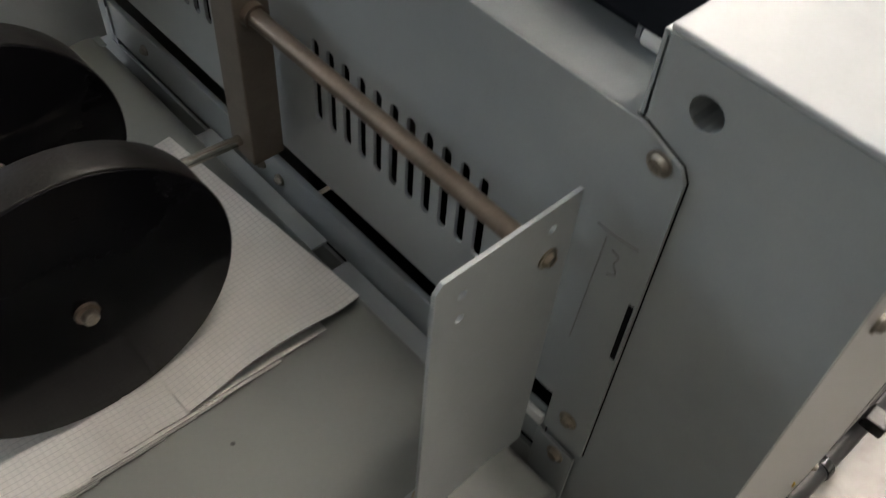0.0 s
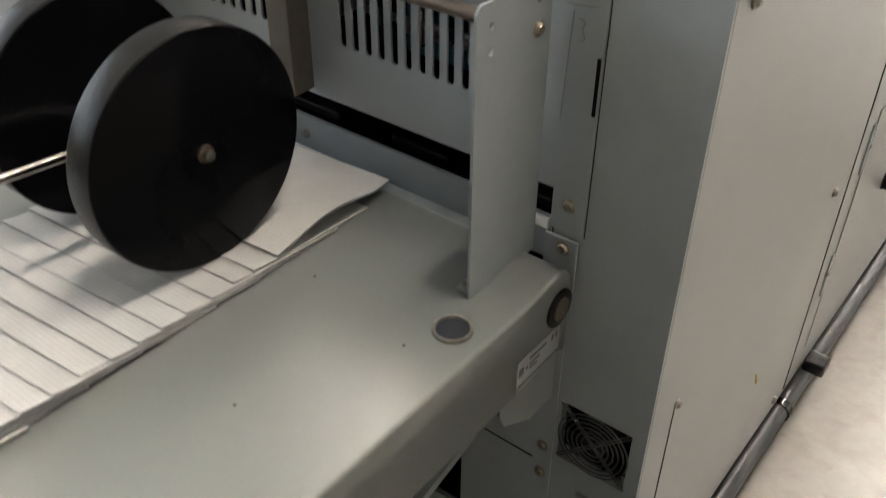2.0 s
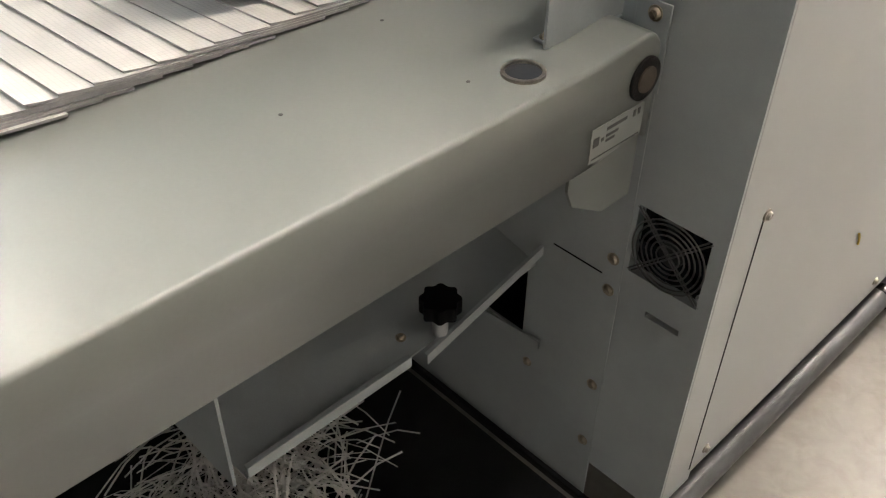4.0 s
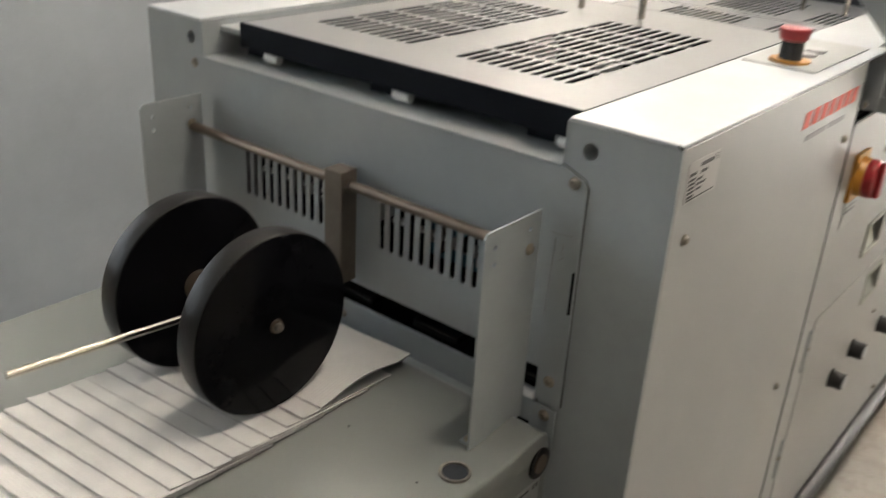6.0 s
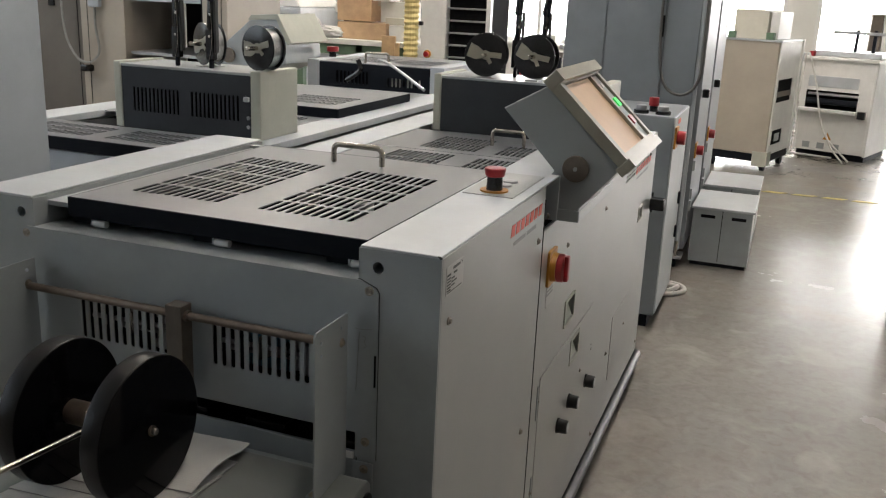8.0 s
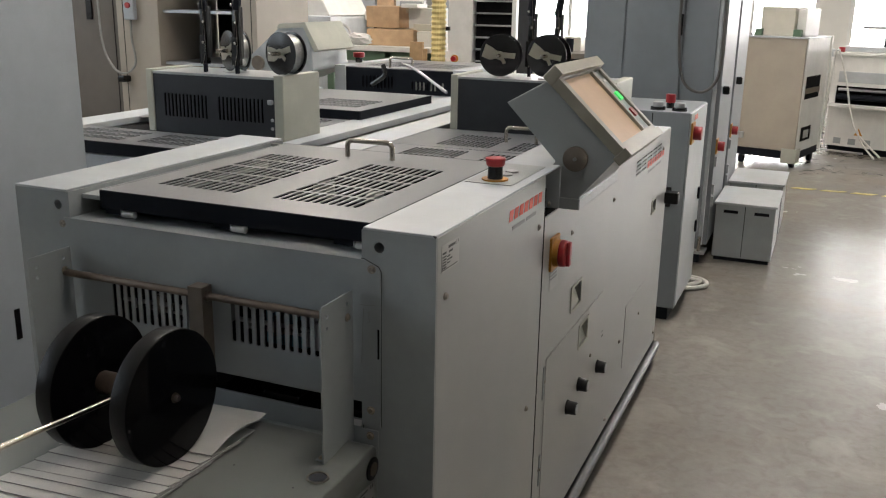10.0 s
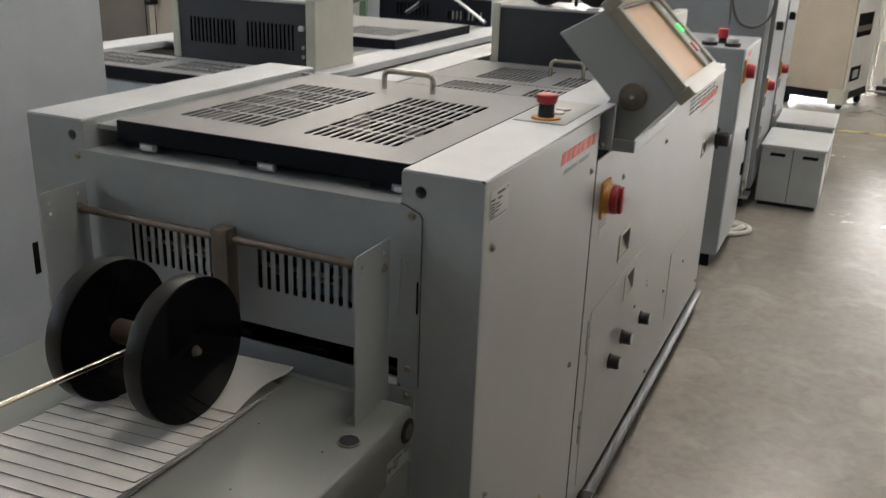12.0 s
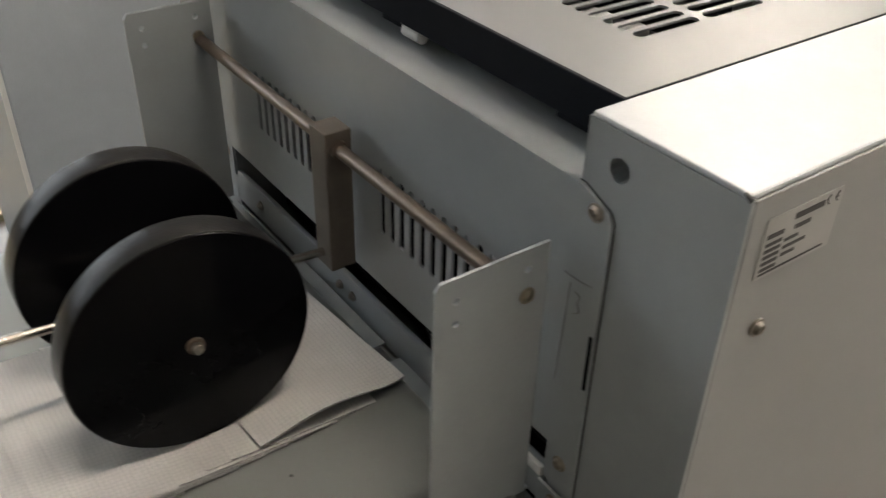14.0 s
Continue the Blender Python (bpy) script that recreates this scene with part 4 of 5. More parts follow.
for x, y in ((-0.137, -0.179), (-0.25, -0.16), (-0.19, -0.3)):
    part("paint_chip", cyl((x, y, TZ - 0.001), (x, y, TZ + 0.0003), 0.0016, 8), DARKTEXT, tray)
for y in (-0.95, -0.6):
    for x in (-0.12, -0.68):
        part("leg", box(x - 0.02, x + 0.02, y - 0.02, y + 0.02, 0.0, 0.56, 0.003), GREY, conveyor)


def guide_plate(x, flange):
    """A thin upright sheet on the tray, with holes and a folded foot."""
    g = part("guide_plate", sheet([(-0.105, TZ + 0.0005), (-0.012, TZ + 0.0005), (-0.012, 0.864), (-0.101, 0.864), (-0.105, 0.859)], [ring(-0.088, 0.846, 0.003, 10), ring(-0.088, 0.828, 0.003, 10), ring(-0.03, 0.848, 0.003, 10)], 0.0025, at(SIDE, x - 0.00125)), GREY, conveyor, "thin upright grey side guide plate")
    part("foot", box(x, x + flange, -0.1, -0.02, TZ + 0.0005, TZ + 0.003, 0.0008), GREY, g)
    screw((x + flange * 0.55, -0.092, TZ + 0.003), (0, 0, 1), 0.0045, g, BRASS)
    screw((x + 0.0015, -0.029, 0.826), (1, 0, 0), 0.005, g, BRASS)
    return g


part("delivery_lip", box(-0.52, -0.354, -0.03, -0.003, 0.611, 0.614, 0.0008), GREY, conveyor)
part("delivery_lip", box(-0.328, -0.136, -0.03, -0.003, 0.611, 0.614, 0.0008), GREY, conveyor)
guide_plate(-0.132, -0.016)
guide_plate(-0.682, 0.016)
part("cross_rod", cyl((-0.682, -0.028, 0.822), (-0.132, -0.028, 0.822), 0.0062, 16), BRONZE, conveyor, "browned steel cross rod", True)
block = part("clamp_block", box(-0.414, -0.386, -0.04, -0.014, 0.695, 0.838, 0.0012), BROWN, conveyor, "brown square clamp block on the rod")
part("collar", cyl((-0.386, -0.028, 0.822), (-0.38, -0.028, 0.822), 0.0085, 18), BRONZE, block, smooth=True)
arm = part("arm_rod", cyl((-0.402, -0.02, 0.708), (-0.402, -0.436, 0.742), 0.0042, 14), STEEL, conveyor, "thin bright steel arm rod", True)
HUB = Vector((0, -0.199, 0.7305))


def pressing_disc(x0, x1):
    d = part("pressing_disc", cyl((x0, HUB.y, HUB.z), (x1, HUB.y, HUB.z), 0.0985, 90, bev=0.0008), DISC, conveyor, "heavy black disc with a dull rim", True)
    rim = cyl((x0 + 0.0012, HUB.y, HUB.z), (x1 - 0.0012, HUB.y, HUB.z), 0.0995, 90, bev=0.0009)
    part("rim", rim, RIM, d, smooth=True)
    return d


d1 = pressing_disc(-0.347, -0.318)
d2 = pressing_disc(-0.478, -0.449)
part("axle", cyl((-0.482, HUB.y, HUB.z), (-0.3165, HUB.y, HUB.z), 0.005, 14), STEEL, conveyor, smooth=True)
part("hub_boss", cyl((-0.449, HUB.y, HUB.z), (-0.385, HUB.y, HUB.z), 0.017, 24, bev=0.001), BRONZE, conveyor, "turned steel hub boss", True)
part("axle_nut", cyl((-0.318, HUB.y, HUB.z), (-0.3155, HUB.y, HUB.z), 0.0075, 24), BRONZE, d1, smooth=True)
part("axle_end", cyl((-0.3155, HUB.y, HUB.z), (-0.31, HUB.y, HUB.z), 0.0048, 16, bev=0.001), SCREW, d1, smooth=True)
part("thumb_screw", cyl((-0.396, HUB.y + 0.02, HUB.z + 0.01), (-0.396, HUB.y + 0.02, HUB.z + 0.03), 0.006, 12), WHITE, conveyor, smooth=True)


def booklet(k):
    """A thin stapled booklet; its leading edge lies on the one before, its tail on the tray."""
    y0 = -0.172 - 0.0232 * k + random.uniform(-0.002, 0.002)
    x1 = -0.282 + random.uniform(-0.002, 0.002)
    x0, n, m_ = x1 - 0.226, 10, 12
    skew = random.uniform(-0.012, 0.012)
    last, loose = k == 0, min(max((k - 4) / 6, 0), 1)
    ob = bmesh.new()
    top, low = [], []
    for j in range(m_ + 1):
        v = j / m_
        row_t, row_b = [], []
        for i in range(n + 1):
            u = i / n
            x = x0 + (x1 - x0) * u
            y = y0 + 0.142 * v + (0.085 + skew) * (x - x1)
            z = TZ + 0.001 + (0.0092 + 0.0045 * loose) * (1 - v) + 0.0014 * max(0.0, 1 - 9 * v)
            t = 0.002
            if last:
                z += 0.012 * max(u - 0.45, 0) * math.sin(math.pi * min(v * 1.15, 1)) * 2 + 0.016 * v * v
            else:
                z += 0.0006 * math.sin(3 * u + k)
            row_t.append(ob.verts.new((x, y, z + t)))
            row_b.append(ob.verts.new((x, y, z)))
        top.append(row_t), low.append(row_b)
    for j in range(m_):
        for i in range(n):
            ob.faces.new((low[j][i], low[j + 1][i], low[j + 1][i + 1], low[j][i + 1]))
            ob.faces.new((top[j][i], top[j][i + 1], top[j + 1][i + 1], top[j + 1][i]))
    for j in range(m_):
        ob.faces.new((top[j][n], low[j][n], low[j + 1][n], top[j + 1][n]))
        ob.faces.new((top[j][0], top[j + 1][0], low[j + 1][0], low[j][0]))
    for i in range(n):
        ob.faces.new((top[0][i], low[0][i], low[0][i + 1], top[0][i + 1]))
        ob.faces.new((top[m_][i], top[m_][i + 1], low[m_][i + 1], low[m_][i]))
    cover = bmesh.new()
    rows_ = [[cover.verts.new(v.co + Vector((0.0006 if i == n else 0, -0.0008 if j == 0 else 0, 0.0003))) for i, v in enumerate(r)] for j, r in enumerate(top)]
    for j in range(m_):
        for i in range(n):
            cover.faces.new((rows_[j][i], rows_[j][i + 1], rows_[j + 1][i + 1], rows_[j + 1][i]))
    bk = thing("booklet", "thin white booklet with fine grid print, curling in the mouth" if last else "thin white booklet with fine grid print, shingled on the tray", "booklet", "shingled booklets")
    part("page_block", ob, EDGE, bk, "grey-white page edges")
    part("cover", cover, PAPER, bk, smooth=True)


for k in range(37):
    booklet(k)

# under the table: waste chute and bin of paper trimmings
chute = thing("waste_chute", "folded grey sheet chute for paper trimmings under the conveyor", "chute")
cb = bmesh.new()
cs = [((-0.2, 0.0, 0.31), (-0.2, -0.37, 0.285)), ((-0.285, 0.0, 0.33), (-0.285, -0.38, 0.3)), ((-0.42, 0.0, 0.42), (-0.42, -0.4, 0.41))]
cv = [[cb.verts.new(p) for p in pair] for pair in cs]
for a, c in zip(cv, cv[1:]):
    cb.faces.new((a[0], a[1], c[1], c[0]))
ch = part("trough", cb, GREY, chute)
s2_ = ch.modifiers.new("thickness", "SOLIDIFY")
s2_.thickness = 0.003
part("edge_flange", box(-0.203, -0.197, -0.37, -0.182, 0.287, 0.3, 0.001), GREY, chute)
part("back_wall", box(-0.425, -0.422, -0.4, -0.005, 0.28, 0.55), GREY, chute)
part("stay", prism([(-0.168, 0.285), (-0.004, 0.329), (-0.004, 0.341), (-0.168, 0.298)], 0.004, at(SIDE, -0.194)), GREY, chute, "slanting flat steel stay")
part("cross_brace", prism([(-0.268, 0.19), (-0.18, 0.2), (-0.18, 0.212), (-0.268, 0.202)], 0.003, at(FRONT, 0.006)), GREY, chute)
screw((-0.215, -0.18, 0.312), (0, 0, 1), 0.004, chute, BRASS)
KNOB = (-0.2, -0.142)
lobes = [(KNOB[0] + (0.019 + 0.0017 * math.cos(8 * a)) * math.cos(a), KNOB[1] + (0.019 + 0.0017 * math.cos(8 * a)) * math.sin(a)) for a in (2 * math.pi * k / 64 for k in range(64))]
part("knob", prism(lobes, 0.017, at(FLAT, 0.333), 0.0), VOID, chute, "scalloped black clamping knob")
part("knob_stem", cyl((KNOB[0], KNOB[1], 0.305), (KNOB[0], KNOB[1], 0.334), 0.008, 14), ZINC, chute, smooth=True)
part("end_plate", box(-0.42, -0.2, -0.384, -0.381, 0.285, 0.41), GREY, chute)
bin_ = thing("waste_tray", "low black plastic waste tray on the floor under the conveyor", "tray")
part("rim", sheet(rect(-0.66, -0.02, -0.86, -0.004, 0.01), [rect(-0.652, -0.028, -0.852, -0.01, 0.008)], 0.012, at(FLAT, 0.004)), BLACK, bin_)
part("base", box(-0.654, -0.026, -0.854, -0.018, 0.002, 0.008), BLACK, bin_)
wb = bmesh.new()
rng = random.Random(5)
for k in range(420):
    a = rng.uniform(0, math.pi)
    px, py, pz = rng.gauss(-0.34, 0.06), rng.gauss(-0.3, 0.07), 0.02
    px, py = max(min(px, -0.13), -0.55), max(min(py, -0.13), -0.55)
    pz += rng.uniform(0.0, 0.11) * max(0.1, 1 - ((px + 0.34) ** 2 + (py + 0.3) ** 2) / 0.03)
    l = rng.uniform(0.05, 0.16)
    lift = rng.uniform(-0.03, 0.05)
    p = [Vector((px + l * (s - 0.5) * math.cos(a), py + l * (s - 0.5) * math.sin(a), max(pz + lift * (s - 0.5) + 0.02 * math.sin(s * 3.1), 0.018))) for s in (0, 0.33, 0.66, 1)]
    wv = Vector((-math.sin(a), math.cos(a), rng.uniform(-0.5, 0.5))) * 0.0011
    vs = [wb.verts.new(q + wv) for q in p] + [wb.verts.new(q - wv) for q in p]
    for s in range(3):
        wb.faces.new((vs[s], vs[s + 1], vs[s + 5], vs[s + 4]))
tagged(link("paper_trimmings", wb, WASTE), "heap of thin white paper trimmings in the bin", "paper waste", kind="stuff")

# ---- tall cabinet and tan floor sheet beside the far side ----
cab = thing("tall_cabinet", "tall plain blue-grey steel cabinet beside the conveyor", "cabinet")
part("body", box(-1.75, -1.232, -0.15, 0.6, 0.03, 2.05, 0.004), BLUEGREY, cab)
part("door", box(-1.232, -1.228, -0.147, 0.597, 0.06, 2.03, 0.0015), BLUEGREY, cab)
part("edge_strip", box(-1.2285, -1.224, -0.158, -0.15, 0.06, 2.03), WHITE, cab)
part("pull_slot", box(-1.229, -1.227, 0.328, 0.344, 0.48, 0.556), VOID, cab, "dark recessed pull slot")
part("plinth", box(-1.74, -1.25, -0.14, 0.59, 0.0, 0.03), DARK, cab)

# Sheet added to give the floor there its warm tan tone.
floor_sheet = thing("tan_floor_sheet", "tan sheet added for the floor's warm tone behind the cabinet", "board")
part("board", box(-4.2, -1.85, -2.2, 0.5, 0.0, 0.018, 0.002), TAN, floor_sheet)

# ---- the neighbouring line ----
left = thing("stitching_line", "parallel grey steel stitching line with slotted dark lids", "machine")
part("body", box(-1.84, -0.905, 0.87, 2.35, 0.08, 0.84, 0.003), GREY, left)
part("front_face", box(-1.7, -1.03, 0.862, 0.869, 0.1, 0.83, 0.001), BLUEGREY, left)
part("top_cover", box(-1.03, -0.905, 0.866, 2.6, 0.85, Z2 + 0.004, 0.002), PALE, left)
part("top_cover", box(-1.84, -1.71, 0.866, 2.6, 0.85, Z2 + 0.004, 0.002), PALE, left)
l1 = part("lid", sheet(rect(-1.705, -1.035, 0.86, 1.095, 0.002), grate(-1.34, -1.08, 0.9, 1.06, 14, 3) + grate(-1.66, -1.4, 0.9, 1.06, 14, 3), 0.003, at(FLAT, Z2)), LID, left, "dark lid with slotted grates")
part("lid_front", box(-1.705, -1.035, 0.857, 0.861, 0.835, Z2 + 0.002, 0.001), DARK, l1)
l2 = part("lid", sheet(rect(-1.705, -1.035, 1.34, 1.63, 0.002), grate(-1.34, -1.08, 1.38, 1.6, 14, 3) + grate(-1.66, -1.4, 1.38, 1.6, 14, 3), 0.003, at(FLAT, Z2)), LID, left, "dark lid with slotted grates")
l3 = part("lid", sheet(rect(-1.705, -1.0, 1.64, 2.25, 0.002), grate(-1.3, -1.06, 1.72, 1.95, 14, 4) + grate(-1.66, -1.4, 1.72, 1.95, 14, 4), 0.003, at(FLAT, 0.9)), LID, left, "raised dark lid with slotted grates")
part("lid_front", box(-1.705, -1.0, 1.637, 1.641, 0.872, 0.902, 0.001), DARK, l3)
part("lid_side", box(-1.0, -0.998, 1.64, 2.25, 0.872, 0.902), DARK, l3)
# Near-black sheet as the shade below these slotted lids.
part("under_lid_shade", box(-1.705, -1.035, 0.87, 2.3, 0.842, 0.846), VOID, left)
part("plinth", box(-1.8, -0.94, 0.9, 2.3, 0.0, 0.08), DARK, left)

rear = thing("trimming_unit", "grey steel trimming unit with a dark slotted lid", "machine")
part("body", box(-1.797, -1.1, 2.62, 3.9, 0.05, 0.83, 0.004), GREY, rear)
part("front_plate", sheet(rect(-1.749, -1.17, 0.82, 0.945), [rect(-1.66 + 0.02 * k, -1.648 + 0.02 * k, 0.85, 0.91, 0.004, 2) for k in range(9)] + [rect(-1.39 + 0.02 * k, -1.378 + 0.02 * k, 0.85, 0.89, 0.004, 2) for k in range(9)], 0.004, at(FRONT, -2.9)), DARK, rear)
part("core", box(-1.74, -1.18, 2.92, 3.5, 0.82, 0.92), VOID, rear)
for k in range(9):
    if k in (1, 2, 3, 5, 6, 8):
        part("lit_backing", box(-1.391 + 0.02 * k, -1.377 + 0.02 * k, 2.905, 2.912, 0.85, 0.89), CREAM, rear)
part("top_plate", sheet(rect(-1.749, -1.17, 2.895, 3.5), grate(-1.44, -1.22, 3.0, 3.3, 12, 3) + grate(-1.7, -1.48, 3.0, 3.3, 12, 3), 0.004, at(FLAT, 0.945)), LID, rear)
for a, c in ((-1.81, -1.749), (-1.17, -1.1)):
    part("corner_cover", box(a, c, 2.89, 3.5, 0.82, 0.954, 0.003), PALE, rear)
bow_handle(-1.52, -1.4, 2.93, 0.948, 0.05, 0.006, rear)
es2 = part("emergency_stop", cyl((-1.785, 3.1, 0.954), (-1.785, 3.1, 0.98), 0.018, 16), BLACK, rear)
part("mushroom", cyl((-1.785, 3.1, 0.98), (-1.785, 3.1, 1.005), 0.03, 20, bev=0.004), RED, es2, smooth=True)
part("lift_arm", tube([(-1.42, 2.86, 0.975), (-1.32, 2.8, 0.955), (-1.1, 2.65, 0.875)], 0.007, 8), ZINC, rear, smooth=True)
part("chain_end", tube([(-1.525, 2.86, 0.965), (-1.51, 2.85, 0.92), (-1.58, 2.85, 0.87)], 0.012, 8), BLACK, rear)

con2 = thing("control_console", "grey swivel control console on the neighbouring line", "control panel")
P2 = [(-2.2, 0.87), (-2.0, 0.87), (-1.85, 0.93), (-1.86, 1.05), (-1.9, 1.14), (-2.04, 1.13), (-2.245, 0.965)]
part("housing", prism(P2, 0.35, at(XZ, 2.75), 0.006), GREY, con2)
part("bezel", prism([(-2.055, 1.125), (-2.035, 1.15), (-1.89, 1.16), (-1.815, 1.03), (-1.84, 1.02), (-1.9, 1.135)], 0.36, at(XZ, 2.745), 0.003), CREAM, con2)
part("pivot_cap", cyl((-2.165, 2.74, 0.955), (-2.165, 2.752, 0.955), 0.036, 24), BROWN, con2)
part("stem", box(-2.19, -2.01, 2.78, 3.05, 0.0, 0.872, 0.004), GREY, con2)

# ---- cabinet with buttons, towers and boxes along the aisle ----
bc = thing("button_cabinet", "low grey steel cabinet with buttons on its top", "cabinet")
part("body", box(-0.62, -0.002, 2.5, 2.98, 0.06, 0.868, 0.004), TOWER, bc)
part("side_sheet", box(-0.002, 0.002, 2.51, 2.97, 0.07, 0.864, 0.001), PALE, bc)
part("seam", box(-0.15, -0.147, 2.4985, 2.501, 0.08, 0.86), VOID, bc)
part("foot_plate", box(-0.6, -0.03, 2.53, 2.95, 0.0, 0.06), DARK, bc)
for x, r in ((-0.14, 0.03), (-0.055, 0.03)):
    k = part("button_base", cyl((x, 2.56, 0.868), (x, 2.56, 0.88), r, 20), BLACK, bc)
    part("push_button", cyl((x, 2.56, 0.88), (x, 2.56, 0.9), r * 0.7, 20, bev=0.003), ZINC, k, smooth=True)
k = part("emergency_stop", cyl((-0.105, 2.64, 0.868), (-0.105, 2.64, 0.895), 0.016, 16), BLACK, bc)
part("mushroom", cyl((-0.105, 2.64, 0.89), (-0.105, 2.64, 0.925), 0.02, 20, bev=0.004), RED, k, smooth=True)


def rotary(parent, x, y, z, s=1.0):
    p = part("main_switch", box(x, x + 0.008, y - 0.045 * s, y + 0.045 * s, z - 0.05 * s, z + 0.05 * s, 0.003), YELLOW, parent, "yellow and red rotary main switch")
    part("rotary_grip", cyl((x + 0.008, y, z), (x + 0.04, y, z), 0.032 * s, 20, bev=0.003), RED, p, smooth=True)


rotary(bc, 0.002, 2.55, 0.785, 0.85)
part("side_latch", box(-0.13, -0.05, 2.485, 2.5, 0.49, 0.57, 0.003), BLACK, bc)
bars([(2.6, 2.68, 0.83, 0.02)], at(SIDE, 0.002), 0.0006, ORANGE, bc)
for z in (0.3, 0.45):
    part("side_bolt", box(0.002, 0.012, 2.9, 2.93, z, z + 0.05, 0.002), DARK, bc)

cable1 = thing("floor_cable", "loop of white cable lying on the floor", "cable")
part("loop", tube([(-0.2, 2.95, 0.012), (-0.02, 2.97, 0.012), (0.06, 3.05, 0.012), (0.03, 3.14, 0.012), (-0.1, 3.16, 0.012), (-0.3, 3.12, 0.012)], 0.011, 8), CABLE, cable1, smooth=True)
part("loop", tube([(-0.2, 2.99, 0.014), (-0.03, 3.0, 0.016), (0.03, 3.05, 0.03), (0.0, 3.11, 0.014), (-0.15, 3.2, 0.012)], 0.011, 8), CABLE, cable1, smooth=True)


def tower(y0, y1, label):
    t = thing("collator_tower", label, "machine", "collator towers")
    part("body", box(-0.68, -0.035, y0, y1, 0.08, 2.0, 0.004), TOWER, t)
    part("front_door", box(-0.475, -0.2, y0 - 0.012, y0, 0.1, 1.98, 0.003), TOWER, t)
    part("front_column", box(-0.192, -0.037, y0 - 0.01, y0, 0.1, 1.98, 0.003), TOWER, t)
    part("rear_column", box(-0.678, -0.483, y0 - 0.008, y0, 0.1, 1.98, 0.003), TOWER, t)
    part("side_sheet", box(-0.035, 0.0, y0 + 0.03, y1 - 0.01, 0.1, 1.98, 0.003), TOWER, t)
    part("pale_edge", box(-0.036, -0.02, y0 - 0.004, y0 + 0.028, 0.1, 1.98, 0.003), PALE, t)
    part("pull", box(-0.215, -0.2, y0 - 0.016, y0 - 0.011, 1.13, 1.23, 0.002), VOID, t)
    part("side_latch", box(0.0, 0.03, y0 + 0.1, y0 + 0.14, 0.85, 0.89, 0.003), BLACK, t)
    for z in (0.3, 0.5, 0.36):
        part("hinge", box(0.0, 0.012, y0 + 0.03, y0 + 0.05, z, z + 0.05, 0.002), ZINC, t)
    part("foot", cyl((-0.06, y0 + 0.06, 0.0), (-0.06, y0 + 0.06, 0.09), 0.03, 16), DARK, t)
    part("foot", cyl((-0.6, y0 + 0.06, 0.0), (-0.6, y0 + 0.06, 0.09), 0.03, 16), DARK, t)
    part("caster_bracket", box(-0.08, 0.0, y0 - 0.03, y0 + 0.08, 0.06, 0.075, 0.002), ZINC, t)
    part("adjust_bolt", cyl((-0.03, y0 - 0.02, 0.075), (-0.03, y0 - 0.02, 0.15), 0.009, 10), STEEL, t, smooth=True)
    rotary(t, 0.0, y0 + 0.06, 0.6, 0.75)
    return t


tw = tower(3.44, 4.02, "tall blue-grey steel collating tower with a red switch")
tower(4.08, 4.7, "tall blue-grey steel collating tower behind the first")
part("hanging_cable", tube([(-0.211, 3.41, 1.5), (-0.213, 3.41, 1.15), (-0.178, 3.4, 0.925), (-0.085, 3.4, 0.868), (-0.012, 3.41, 0.95), (-0.008, 3.42, 1.2), (-0.012, 3.42, 1.5)], 0.007, 8), DARKCABLE, tw, smooth=True)


def file_box(y0, label):
    f = thing("drawer_box", label, "box", "grey boxes on the floor")
    part("body", box(0.02, 0.31, y0, y0 + 0.45, 0.02, 0.295, 0.004), GREY, f)
    part("top", box(0.012, 0.318, y0 - 0.008, y0 + 0.455, 0.295, 0.307, 0.003), PALE, f)
    part("seam", box(0.163, 0.166, y0 - 0.0015, y0 + 0.001, 0.03, 0.295), VOID, f)
    for x in (0.06, 0.21):
        part("pull_slot", box(x, x + 0.07, y0 - 0.002, y0 + 0.001, 0.252, 0.268), VOID, f, "dark pull slot")
    part("plinth", box(0.03, 0.3, y0 + 0.01, y0 + 0.44, 0.0, 0.02), DARK, f)


file_box(3.575, "grey two-door steel box with a pale top on the floor")
file_box(4.2, "grey steel box with pale top behind the first")

# ---- far machines ----
bm_ = thing("beige_machine", "tall beige steel machine on casters", "machine")
bm_.location, bm_.rotation_euler, bm_.scale = (0.28, 6.6, 0), (0, 0, radians(-14.6)), (1.06, 1.06, 1.06)
part("body", box(-0.475, -0.004, 0.0, 0.56, 0.13, 0.965, 0.006), BEIGE, bm_)
part("side_sheet", sheet(rect(0.0, 0.57, 0.13, 0.97), [rect(0.05, 0.43, 0.52, 0.69), rect(0.06, 0.33, 0.2, 0.31)], 0.006, at(SIDE, 0.002)), WHITE, bm_, "white side sheet with two dark openings")
part("opening", box(-0.005, 0.001, 0.04, 0.44, 0.515, 0.695), VOID, bm_)
part("opening", box(-0.005, 0.001, 0.05, 0.34, 0.195, 0.315), VOID, bm_)
part("inner_tray", box(0.0015, 0.006, 0.05, 0.43, 0.56, 0.6), BROWN, bm_)
part("socket", box(0.0015, 0.006, 0.15, 0.27, 0.22, 0.28, 0.002), ZINC, bm_)
part("rear_edge", box(0.0, 0.022, 0.56, 0.59, 0.1, 0.98, 0.003), WHITE, bm_)
part("top", box(-0.485, 0.012, -0.008, 0.58, 0.965, 0.978, 0.003), PALE, bm_)
part("base", box(-0.47, 0.004, 0.01, 0.57, 0.07, 0.128, 0.004), DARK, bm_)
